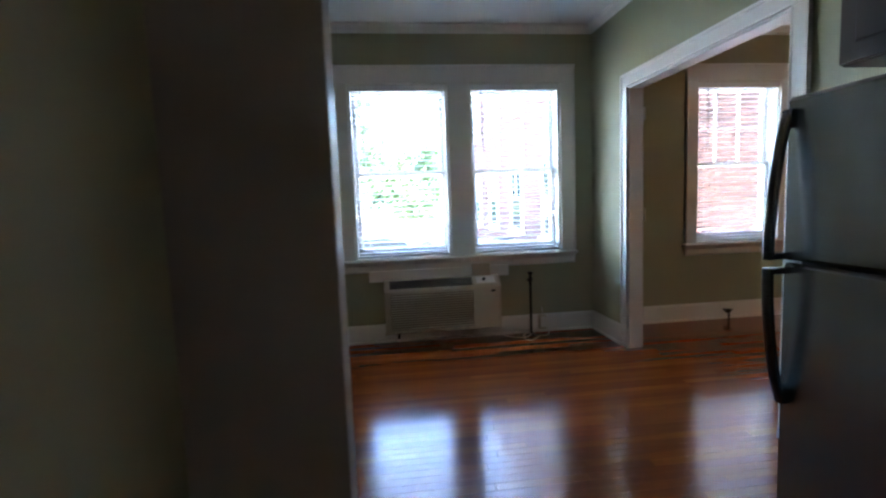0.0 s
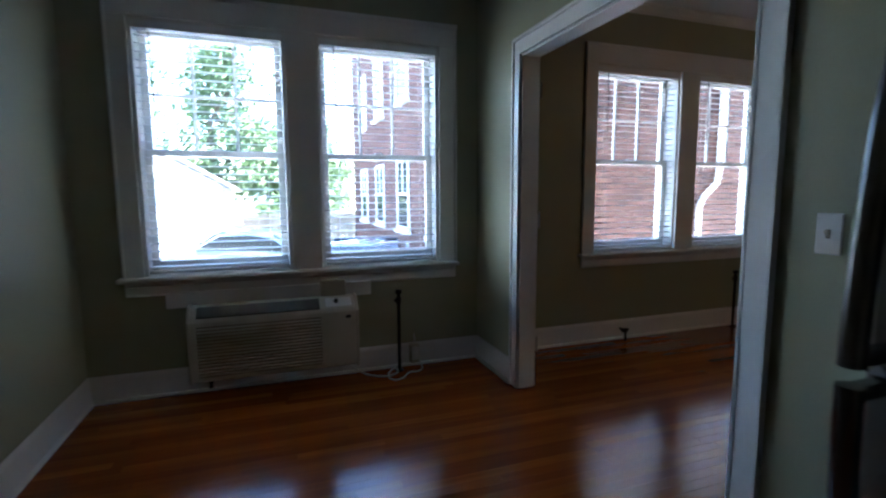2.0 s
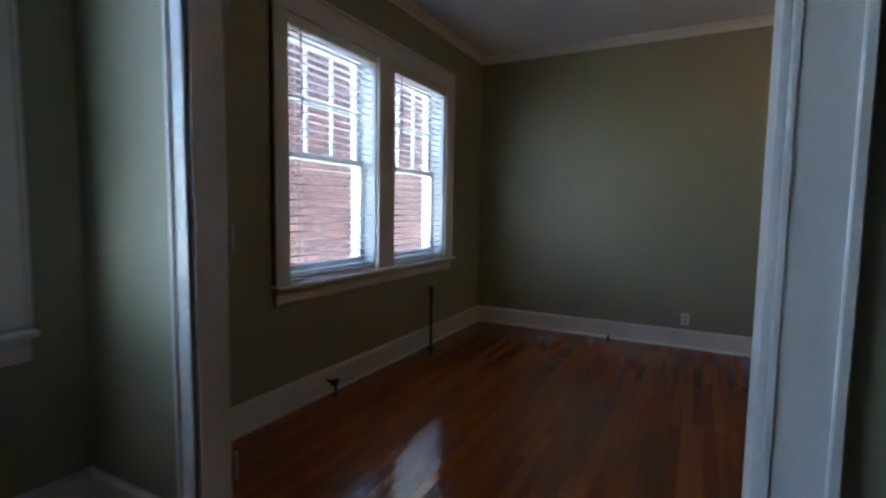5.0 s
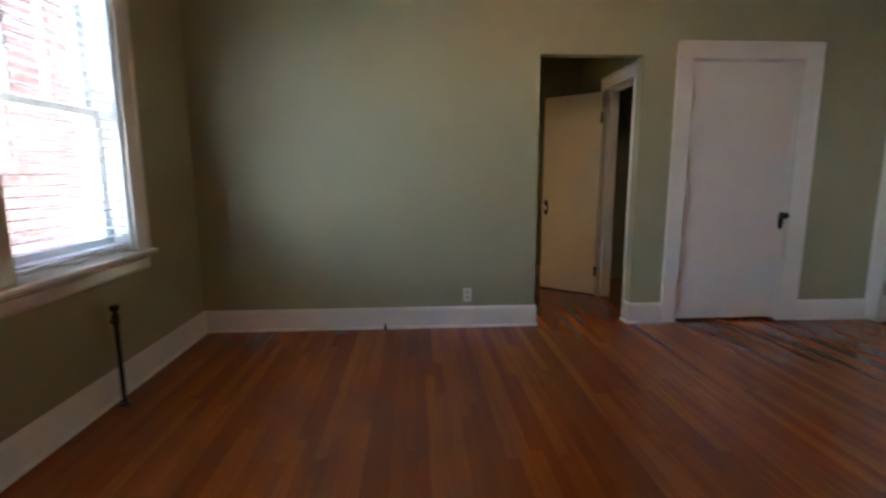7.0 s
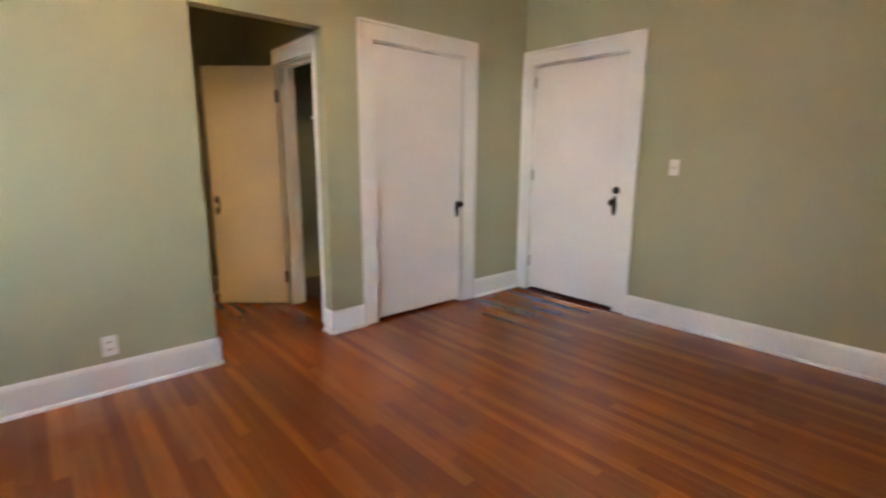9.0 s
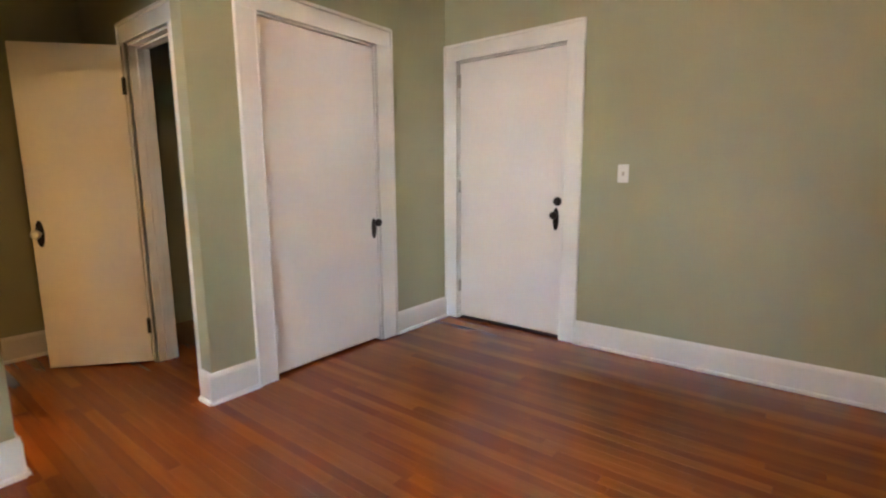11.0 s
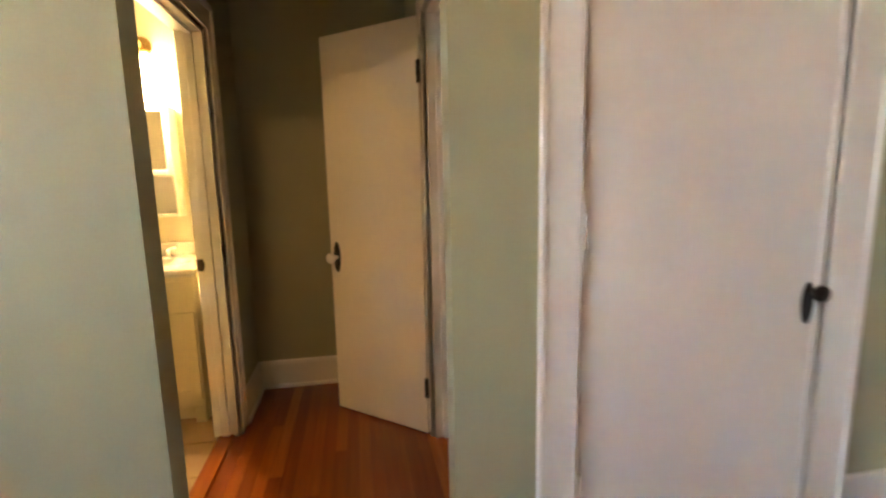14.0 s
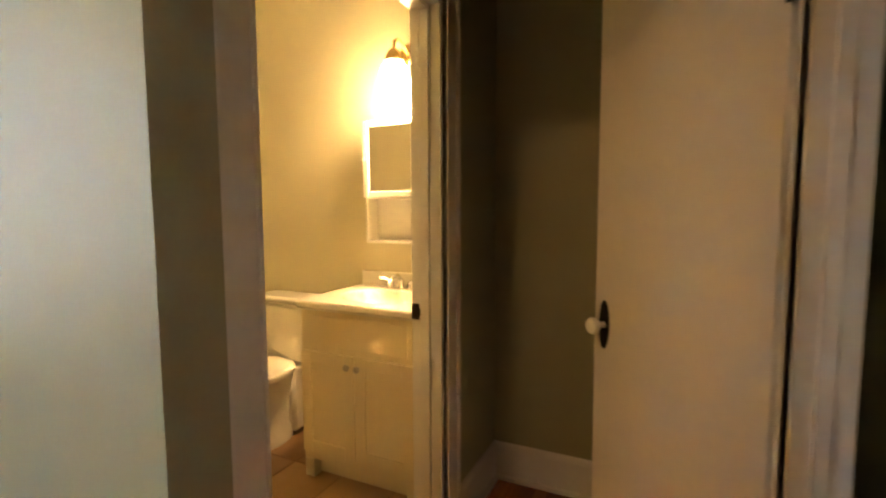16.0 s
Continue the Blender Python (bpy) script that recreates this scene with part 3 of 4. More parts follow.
def switch(at, label, twin=False):
    e = thing("light_switch", at, label, "switch")
    w = 0.036
    boxes("plate", PLATE, (-w, w, -0.006, 0, -0.06, 0.06), parent=e, bevel=0.003)
    boxes("toggle_slot", BEIGE_D, (-0.006, 0.006, -0.0075, -0.005, -0.013, 0.013), parent=e)
    bm = bmesh.new()
    bm_prism(bm, [(-0.006, -0.007), (-0.020, 0.004), (-0.019, 0.012), (-0.006, 0.009)], "x", -0.004, 0.004)
    finish(bm, "toggle", BEIGE, e)
    return e


outlet(pose(XE, 2.115, 0.27, 0, 0, -90), "white plastic duplex outlet on green wall")
outlet(pose(XW, 2.57, 0.25, 0, 0, 90), "white plastic duplex outlet on dining wall")
switch(pose(PX0, 1.672, 1.20, 0, 0, -90), "white plastic toggle light switch beside the opening")
switch(pose(4.49, YS, 1.245, 0, 0, 180), "white plastic toggle switch beside entry door")

# ---- wall air conditioner ----
ac = thing("air_conditioner", pose(-0.055, YN - 0.02, 0.0), "beige through-wall air conditioner with open control flap", "air conditioner")
AW, AT, AB, AF = 1.09, 0.60, 0.115, -0.165
bm = bmesh.new()
bm_prism(bm, [(0, AB), (AF + 0.012, AB), (AF, AB + 0.012), (AF, AT - 0.09), (AF + 0.012, AT - 0.065), (AF + 0.085, AT - 0.005), (AF + 0.10, AT), (0, AT)], "x", 0.02, AW - 0.02)
for u in (0.0, AW - 0.02):
    bm_prism(bm, [(0, AB - 0.005), (AF, AB - 0.005), (AF - 0.006, AB + 0.012), (AF - 0.006, AT - 0.085), (AF + 0.07, AT + 0.004), (AF + 0.10, AT + 0.008), (0, AT + 0.008)], "x", u, u + 0.02)
bmesh.ops.bevel(bm, geom=list(bm.edges), offset=0.003, segments=1, affect="EDGES")
finish(bm, "case", BEIGE, ac)
bm = bmesh.new()
SL = math.atan2(0.06, 0.073)
bm_box(bm, 0.055, AW - 0.265, -0.046, 0.046, -0.004, 0.003, 0.002)
finish(bm, "top_grille_bed", GRILLE, ac, pose(0, AF + 0.0485, AT - 0.033, math.degrees(SL), 0, 0))
bm = bmesh.new()
for k in range(58):
    u = 0.065 + k * (AW - 0.34) / 57
    bm_box(bm, u - 0.0022, u + 0.0022, -0.044, 0.044, 0.002, 0.009)
finish(bm, "top_grille_bar", BEIGE_D, ac, pose(0, AF + 0.0485, AT - 0.033, math.degrees(SL), 0, 0))
boxes("front_recess", BEIGE_D, (0.055, AW - 0.26, AF - 0.002, AF + 0.01, AB + 0.035, AT - 0.115), parent=ac)
louvre = bpy.data.meshes.new("louvre")
bm = bmesh.new()
bm_prism(bm, [(0.0, -0.008), (-0.011, -0.006), (-0.013, 0.001), (0.0, 0.006)], "x", 0.057, AW - 0.262)
bmesh.ops.recalc_face_normals(bm, faces=bm.faces)
bm.to_mesh(louvre)
bm.free()
louvre.materials.append(BEIGE)
nl = 15
for k in range(nl):
    o = new("louvre", louvre)
    o.parent = ac
    o.matrix_basis = pose(0, AF - 0.001, AB + 0.05 + k * (AT - AB - 0.18) / (nl - 1))
boxes("control_panel", PLATE, (AW - 0.225, AW - 0.045, -0.05, 0.03, -0.003, 0.003), parent=ac, at=pose(0, AF + 0.062, AT - 0.024, math.degrees(SL), 0, 0), bevel=0.002)
bm = bmesh.new()
bm_lathe(bm, [(0.016, 0), (0.015, 0.014), (0.001, 0.015)], 14, (AW - 0.15, -0.005, 0.003))
tagged(finish(bm, "control_knob", GRILLE, ac, pose(0, AF + 0.062, AT - 0.024, math.degrees(SL), 0, 0)), "dark control knob")
boxes("control_flap", BEIGE, (AW - 0.245, AW - 0.07, -0.006, 0.006, 0.0, 0.115), parent=ac, at=pose(0, AF + 0.125, AT + 0.002, -10, 0, 0), bevel=0.004)
bm = bmesh.new()
bm_prism(bm, [(0.021 * math.cos(a), 0.012 * math.sin(a)) for a in (2 * math.pi * k / 14 for k in range(14))], "y", -0.004, 0)
finish(bm, "maker_badge", GRILLE, ac, pose(AW - 0.075, AF - 0.005, AT - 0.125))
bm = bmesh.new()
bm_lathe(bm, [(0.012, -0.04), (0.012, 0.0), (0.02, 0.0), (0.02, 0.006)], 10, (0.12, AF + 0.03, AB - 0.008))
finish(bm, "drain_stub", BLACK, ac)
tagged(boxes("filler_board", TRIM, (-0.19, 1.155, YN - 0.026, YN - 0.001, 0.585, 0.69), bevel=0.003), "white painted filler board under the window sill", "board")


# ---- iron pipes ----
def riser(x, y, h):
    e = thing("pipe_riser", pose(x, y, 0), "black iron radiator pipe stub with valve cap", "pipe", "radiator pipe stubs")
    bm = bmesh.new()
    bm_lathe(bm, [(0.0135, 0.0), (0.0135, h)], 14)
    finish(bm, "pipe", BLACK, e, smooth=True)
    bm = bmesh.new()
    bm_lathe(bm, [(0.034, 0.0), (0.034, 0.004), (0.02, 0.012), (0.015, 0.014)], 16)
    finish(bm, "floor_flange", BLACK, e, smooth=True)
    bm = bmesh.new()
    bm_lathe(bm, [(0.014, h - 0.11), (0.020, h - 0.10), (0.020, h - 0.055), (0.013, h - 0.05), (0.013, h - 0.03), (0.024, h - 0.028), (0.024, h), (0.004, h + 0.002)], 8)
    bm_tube(bm, [(-0.005, 0, h - 0.08), (-0.034, 0, h - 0.08)], 0.011, 8)
    finish(bm, "valve_cap", BLACK, e)
    return e


riser(1.345, YN - 0.105, 0.62)
riser(4.75, YN - 0.085, 0.565)
e = thing("gas_stub", pose(3.44, YN - 0.03, 0.095), "short black capped gas pipe out of baseboard", "pipe")
bm = bmesh.new()
bm_tube(bm, [(0, 0.03, 0), (0, -0.05, 0), (0, -0.062, -0.012), (0, -0.064, -0.095)], 0.011, 10)
finish(bm, "pipe", BLACK, e, smooth=True)
bm = bmesh.new()
bm_lathe(bm, [(0.018, -0.03), (0.022, -0.024), (0.022, 0.014), (0.018, 0.02)], 8, (0, -0.055, 0.0), "x")
bm_box(bm, -0.035, 0.035, -0.075, -0.066, 0.006, 0.018, 0.003)
finish(bm, "cap", BLACK, e)
e = thing("floor_stub", pose(5.945, 2.79, 0.0), "tiny black pipe stub in the floor", "pipe")
bm = bmesh.new()
bm_lathe(bm, [(0.012, 0), (0.012, 0.03), (0.007, 0.034), (0.007, 0.05), (0.002, 0.052)], 10)
finish(bm, "stub", BLACK, e)

# cable box and loose cable by the pipe
e = thing("socket_box", pose(1.475, YN - 0.02, 0.0), "beige surface socket box on the baseboard", "outlet")
boxes("box", BEIGE, (-0.034, 0.034, -0.06, 0.0, 0.035, 0.175), parent=e, bevel=0.006)
boxes("cover", PLATE, (-0.028, 0.028, -0.064, -0.058, 0.06, 0.165), parent=e, bevel=0.002)
bm = bmesh.new()
bm_tube(bm, [(0.005, -0.03, 0.17), (0.006, -0.028, 0.21), (0.004, -0.01, 0.25)], 0.004, 6)
finish(bm, "cable_stub", CABLE, e)
cable = bpy.data.curves.new("cable", "CURVE")
cable.dimensions, cable.bevel_depth, cable.bevel_resolution = "3D", 0.0045, 2
sp = cable.splines.new("NURBS")
loop = [(1.50, 4.15, 0.06), (1.53, 4.10, 0.01), (1.47, 4.04, 0.006), (1.40, 4.08, 0.006), (1.36, 4.0, 0.006), (1.29, 3.93, 0.006), (1.22, 3.97, 0.008), (1.24, 4.06, 0.03), (1.31, 4.10, 0.05), (1.33, 4.06, 0.01), (1.22, 4.03, 0.006), (1.12, 4.08, 0.006), (1.05, 4.15, 0.02), (0.98, 4.18, 0.07)]
sp.points.add(len(loop) - 1)
for p, c in zip(sp.points, loop):
    p.co = (*c, 1)
sp.use_endpoint_u = True
cable.materials.append(CABLE)
tagged(new("power_cable", cable), "loose white power cable lying on the floor", "cable")

# ---- kitchen ----
fr = thing("refrigerator", pose(1.31, 1.175, 0), "grey stainless refrigerator with top freezer", "refrigerator")
FW, FH, FD = 0.74, 1.61, 0.70
boxes("cabinet", GASKET, (0.065, FD, -FW + 0.006, -0.006, 0.02, FH - 0.012), parent=fr, bevel=0.006)
boxes("freezer_door", STEEL, (0.0, 0.06, -FW, 0, 1.078, FH), parent=fr, bevel=0.012)
boxes("fridge_door", STEEL, (0.0, 0.06, -FW, 0, 0.06, 1.07), parent=fr, bevel=0.012)
boxes("kick_grille", GASKET, (0.03, 0.07, -FW + 0.02, -0.02, 0.0, 0.055), parent=fr, bevel=0.004)
boxes("top_hinge", GASKET, (0.01, 0.10, -FW + 0.01, -FW + 0.07, FH - 0.002, FH + 0.018), parent=fr, bevel=0.004)


def fridge_handle(z0, z1):
    """A bowed bar that leaves the door at z1 and stands farthest out at z0, where a short post ties it back."""
    bm = bmesh.new()
    n = 12
    pts = [(-0.014 - 0.062 * math.sin(math.pi / 2 * (1 - i / n)) ** 0.7, -0.03, z0 + (z1 - z0) * i / n) for i in range(n + 1)]
    bm_tube(bm, pts, [0.0175] * (n + 1), 12)
    s = 1 if z1 > z0 else -1
    bm_box(bm, -0.075, 0.004, -0.045, -0.015, min(z0, z0 + s * 0.022), max(z0, z0 + s * 0.022), 0.005)
    bm_box(bm, -0.03, 0.004, -0.048, -0.012, min(z1 - s * 0.05, z1 + s * 0.01), max(z1 - s * 0.05, z1 + s * 0.01), 0.006)
    finish(bm, "handle", STEEL_H, fr, smooth=True)


fridge_handle(1.085, 1.56)
fridge_handle(1.058, 0.60)
cab = thing("wall_cabinet", pose(1.62, 1.30, 1.74), "dark wooden wall cabinet above the refrigerator", "cabinet")
boxes("body", CABW, (0.02, 0.405, -0.78, 0, 0, 0.78), parent=cab, bevel=0.003)
for y0, y1 in ((-0.775, -0.392), (-0.388, -0.005)):
    bm = bmesh.new()
    bm_box(bm, 0.0, 0.019, y0, y1, 0.005, 0.775, 0.003)
    bm_box(bm, -0.004, 0.004, y0 + 0.06, y1 - 0.06, 0.07, 0.71, 0.003)
    finish(bm, "door", CABW, cab)
kl = thing("ceiling_lamp", pose(1.0, -0.75, CEIL), "lit white glass dome lamp on the kitchen ceiling", "ceiling lamp")
bm = bmesh.new()
bm_lathe(bm, [(0.14, 0.0), (0.14, -0.02), (0.12, -0.03)], 24)
finish(bm, "base", NICKEL, kl, smooth=True)
bm = bmesh.new()
bm_lathe(bm, [(0.13, -0.028), (0.135, -0.05), (0.12, -0.085), (0.08, -0.11), (0.03, -0.122), (0.001, -0.123)], 24)
finish(bm, "dome", KITCHEN_GLOW, kl, smooth=True)
rl = thing("pendant_lamp", pose(4.45, 1.56, CEIL), "short white pendant lampholder with a lit frosted bulb", "pendant lamp")
bm = bmesh.new()
bm_lathe(bm, [(0.062, 0.0), (0.062, -0.012), (0.045, -0.028), (0.008, -0.034), (0.006, -0.17), (0.02, -0.175), (0.026, -0.19), (0.026, -0.228), (0.02, -0.232)], 24)
finish(bm, "lampholder", PORCELAIN, rl, smooth=True)
bm = bmesh.new()
bm_lathe(bm, [(0.014, -0.228), (0.017, -0.249), (0.034, -0.274), (0.043, -0.299), (0.044, -0.319), (0.036, -0.344), (0.018, -0.359), (0.001, -0.362)], 20)
finish(bm, "bulb", BULB_GLOW, rl, smooth=True)
e = thing("coat_hook", pose(-0.62, 1.21, 2.03), "small black metal hook high on the wall", "hook")
bm = bmesh.new()
bm_box(bm, -0.012, 0.012, -0.004, 0, -0.03, 0.03, 0.002)
bm_tube(bm, [(0, -0.003, 0.01), (0, -0.035, 0.0), (0, -0.045, -0.02), (0, -0.03, -0.04)], 0.005, 8)
finish(bm, "hook", BLACK, e)

# ---- hall closet ----
e = thing("closet_shelf", pose(HX, -0.34, 1.70), "plain white wooden shelf with rod in dark closet", "shelf")
boxes("board", TRIM, (0.01, HEAST - HX - 0.01, 0.0, 0.36, 0.0, 0.02), parent=e, bevel=0.002)
bm = bmesh.new()
bm_tube(bm, [(0.005, 0.28, -0.07), (HEAST - HX - 0.005, 0.28, -0.07)], 0.015, 10)
finish(bm, "rod", NICKEL, e, smooth=True)

# ---- bathroom ----
VX, VY0, VY1, VH = 7.295, 1.87, 2.49, 0.835
va = thing("vanity_cabinet", pose(VX, VY0, 0), "cream painted bathroom vanity with two shaker doors", "vanity")
VW, VD = VY1 - VY0, BATH_E - VX
bm = bmesh.new()
bm_box(bm, 0.018, VD - 0.002, 0, 0.016, 0.10, VH)
bm_box(bm, 0.018, VD - 0.002, VW - 0.016, VW, 0.10, VH)
bm_box(bm, 0.018, VD - 0.002, 0.016, VW - 0.016, 0.10, 0.116)
bm_box(bm, 0.0, 0.018, 0, VW, 0.10, 0.155, 0.002)
bm_box(bm, 0.0, 0.018, 0, VW, 0.625, VH, 0.002)
bm_box(bm, 0.0, 0.018, 0, 0.02, 0.155, 0.625)
bm_box(bm, 0.0, 0.018, VW - 0.02, VW, 0.155, 0.625)
bm_box(bm, 0.06, VD - 0.002, 0.0, VW, 0.008, 0.10)
for y0 in (0.0, VW - 0.055):
    bm_box(bm, 0.0, 0.05, y0, y0 + 0.055, 0.008, 0.10, 0.003)
bm_box(bm, -0.003, 0.001, 0.04, VW - 0.04, 0.66, VH - 0.03, 0.002)
finish(bm, "body", VANITY, va)


def shaker(y0, y1):
    bm = bmesh.new()
    z0, z1 = 0.145, 0.635
    s = 0.055
    bm_box(bm, -0.018, -0.001, y0, y0 + s, z0, z1, 0.002)
    bm_box(bm, -0.018, -0.001, y1 - s, y1, z0, z1, 0.002)
    bm_box(bm, -0.018, -0.001, y0 + s, y1 - s, z0, z0 + s, 0.002)
    bm_box(bm, -0.018, -0.001, y0 + s, y1 - s, z1 - s, z1, 0.002)
    bm_box(bm, -0.010, -0.001, y0 + s, y1 - s, z0 + s, z1 - s)
    return finish(bm, "door", VANITY, va)


for (y0, y1), ky in (((0.008, VW / 2 - 0.002), VW / 2 - 0.028), ((VW / 2 + 0.002, VW - 0.008), VW / 2 + 0.028)):
    d = shaker(y0, y1)
    bm = bmesh.new()
    bm_lathe(bm, [(0.005, -0.018), (0.005, -0.030), (0.014, -0.034), (0.016, -0.040), (0.012, -0.046), (0.001, -0.047)], 16, (0, ky, 0.59), "x")
    finish(bm, "knob", NICKEL, d, smooth=True)
top = thing("washbasin", pose(VX - 0.02, VY0 - 0.015, VH + 0.001), "white cultured marble sink top with moulded bowl", "sink")
TW, TD = VW + 0.03, BATH_E - VX + 0.018
bm = bmesh.new()
nx, ny = 28, 32
grid = []
for i in range(nx + 1):
    row = []
    for j in range(ny + 1):
        u, v = TD * i / nx, TW * j / ny
        r = math.hypot((u - TD * 0.47) / 0.165, (v - TW / 2) / 0.215)
        dip = -0.11 * max(0, 1 - r ** 2.4) if r < 1 else 0.0
        row.append(bm.verts.new((u, v, 0.035 + dip)))
    grid.append(row)
for i in range(nx):
    for j in range(ny):
        bm.faces.new((grid[i][j], grid[i + 1][j], grid[i + 1][j + 1], grid[i][j + 1]))
finish(bm, "bowl", PORCELAIN, top, smooth=True)
bm = bmesh.new()
for y0, y1, x0, x1 in ((0, TW, -0.004, 0.03), (0, 0.03, 0.03, TD), (TW - 0.03, TW, 0.03, TD)):
    bm_box(bm, x0, x1, y0 - 0.002, y1 + 0.002, 0.0, 0.0335, 0.007)
bm_box(bm, 0.006, 0.03, 0.006, TW - 0.006, -0.008, 0.002, 0.002)
bm_box(bm, TD - 0.02, TD - 0.001, 0.0, TW, 0.03, 0.115, 0.005)
finish(bm, "edge", PORCELAIN, top)
fa = thing("faucet", pose(VX + 0.40, (VY0 + VY1) / 2, VH + 0.036), "chrome two-handle basin faucet on the sink", "faucet")
bm = bmesh.new()
bm_box(bm, -0.028, 0.028, -0.085, 0.085, 0.0, 0.018, 0.008, 2)
bm_tube(bm, [(0, 0, 0.015), (0, 0, 0.06), (-0.03, 0, 0.082), (-0.08, 0, 0.078), (-0.112, 0, 0.055)], [0.016, 0.014, 0.013, 0.012, 0.011], 12)
finish(bm, "spout", CHROME, fa, smooth=True)
for s in (-1, 1):
    bm = bmesh.new()
    bm_lathe(bm, [(0.019, 0.015), (0.017, 0.045), (0.01, 0.052)], 14, (0, s * 0.06, 0))
    bm_tube(bm, [(0.0, s * 0.06, 0.05), (-0.01, s * 0.085, 0.062), (-0.02, s * 0.115, 0.066)], [0.008, 0.007, 0.009], 10)
    finish(bm, "handle", CHROME, fa, smooth=True)
mc = thing("medicine_cabinet", pose(BATH_E - 0.115, 2.045, 1.115), "white medicine cabinet with mirror door and open shelf", "cabinet")
MW, MH = 0.36, 0.635
bm = bmesh.new()
bm_box(bm, 0.0, 0.113, 0, 0.014, 0, MH, 0.002)
bm_box(bm, 0.0, 0.113, MW - 0.014, MW, 0, MH, 0.002)
bm_box(bm, 0.0, 0.113, 0.014, MW - 0.014, 0, 0.014)
bm_box(bm, 0.0, 0.113, 0.014, MW - 0.014, 0.235, 0.25)
bm_box(bm, 0.0, 0.113, 0.014, MW - 0.014, MH - 0.014, MH)
bm_box(bm, 0.10, 0.113, 0.014, MW - 0.014, 0.014, MH - 0.014)
finish(bm, "body", PLATE, mc)
bm = bmesh.new()
z0, z1, s = 0.24, MH + 0.006, 0.034
bm_box(bm, -0.02, -0.001, -0.002, s, z0, z1, 0.005)
bm_box(bm, -0.02, -0.001, MW - s, MW + 0.002, z0, z1, 0.005)
bm_box(bm, -0.02, -0.001, s, MW - s, z0, z0 + s, 0.005)
bm_box(bm, -0.02, -0.001, s, MW - s, z1 - s, z1, 0.005)
dr = finish(bm, "door", PLATE, mc)
boxes("mirror", MIRROR, (-0.012, -0.006, s - 0.003, MW - s + 0.003, z0 + s - 0.003, z1 - s + 0.003), parent=dr)
bm = bmesh.new()
bm_lathe(bm, [(0.004, -0.02), (0.004, -0.028), (0.009, -0.031), (0.009, -0.037), (0.001, -0.039)], 12, (0, MW - 0.012, z0 + 0.20), "x")
finish(bm, "pull", PLATE, dr, smooth=True)

vl = thing("vanity_light", pose(BATH_E, 2.19, 2.10), "brass wall sconce with glowing frosted glass bell shade", "wall lamp")
bm = bmesh.new()
bm_lathe(bm, [(0.055, -0.001), (0.055, -0.012), (0.035, -0.022), (0.012, -0.026)], 20, axis="x")
bm_tube(bm, [(-0.02, 0, 0), (-0.07, 0, 0.03), (-0.12, 0, 0.045), (-0.155, 0, 0.025), (-0.16, 0, -0.02)], 0.009, 10)
finish(bm, "arm", BRASS, vl, smooth=True)
bm = bmesh.new()
bm_lathe(bm, [(0.012, -0.01), (0.03, -0.025), (0.045, -0.055), (0.047, -0.075), (0.03, -0.076)], 20, (-0.16, 0, 0))
finish(bm, "fitter", BRASS, vl, smooth=True)
bm = bmesh.new()
prof = [(0.042, -0.07), (0.062, -0.10), (0.078, -0.16), (0.086, -0.24), (0.098, -0.315)]
rings = []
for r, h in prof + [(r - 0.004, h) for r, h in prof[::-1]]:
    rings.append([bm.verts.new((-0.16 + r * math.cos(a), r * math.sin(a), h)) for a in (2 * math.pi * k / 28 for k in range(28))])
for a, b in zip(rings, rings[1:] + rings[:1]):
    for k in range(28):
        bm.faces.new((a[k], a[(k + 1) % 28], b[(k + 1) % 28], b[k]))
finish(bm, "shade", SHADE, vl, smooth=True)
bulb = new("bath_bulb", bpy.data.lights.new("bath_bulb", "POINT"))
bulb.data.energy, bulb.data.color, bulb.data.shadow_soft_size = BULB, (1.0, 0.62, 0.31), 0.05
bulb.matrix_world = pose(BATH_E - 0.16, 2.19, 1.93)

to = thing("toilet", pose(BATH_E - 0.02, 2.92, 0.009), "white porcelain toilet with closed tank lid", "toilet")
boxes("tank", PORCELAIN, (-0.19, 0.0, -0.22, 0.22, 0.40, 0.745), parent=to, bevel=0.02)
boxes("tank_lid", PORCELAIN, (-0.205, 0.0, -0.232, 0.232, 0.747, 0.785), parent=to, bevel=0.012)


def oval(bm, rings):
    """Egg-shaped rings of (centre x, half length, half width, height), joined into one skin."""
    made = []
    for cx, a, b, z in rings:
        made.append([bm.verts.new((cx - a * math.cos(t) * (1.0 if math.cos(t) > 0 else 0.8), b * math.sin(t), z)) for t in (2 * math.pi * k / 28 for k in range(28))])
    for p, q in zip(made, made[1:]):
        for k in range(28):
            bm.faces.new((p[k], p[(k + 1) % 28], q[(k + 1) % 28], q[k]))
    bm.faces.new(made[0][::-1])
    bm.faces.new(made[-1])


bm = bmesh.new()
oval(bm, [(-0.34, 0.20, 0.11, 0.0), (-0.34, 0.20, 0.11, 0.04), (-0.33, 0.16, 0.09, 0.10), (-0.36, 0.20, 0.12, 0.24), (-0.40, 0.26, 0.17, 0.36), (-0.41, 0.27, 0.185, 0.395)])
bm_box(bm, -0.24, 0.0, -0.11, 0.11, 0.02, 0.40, 0.02)
finish(bm, "bowl", PORCELAIN, to, smooth=True)
bm = bmesh.new()
oval(bm, [(-0.41, 0.275, 0.19, 0.397), (-0.41, 0.28, 0.195, 0.405), (-0.41, 0.28, 0.195, 0.425), (-0.41, 0.27, 0.185, 0.435)])
finish(bm, "seat", PORCELAIN, to, smooth=True)


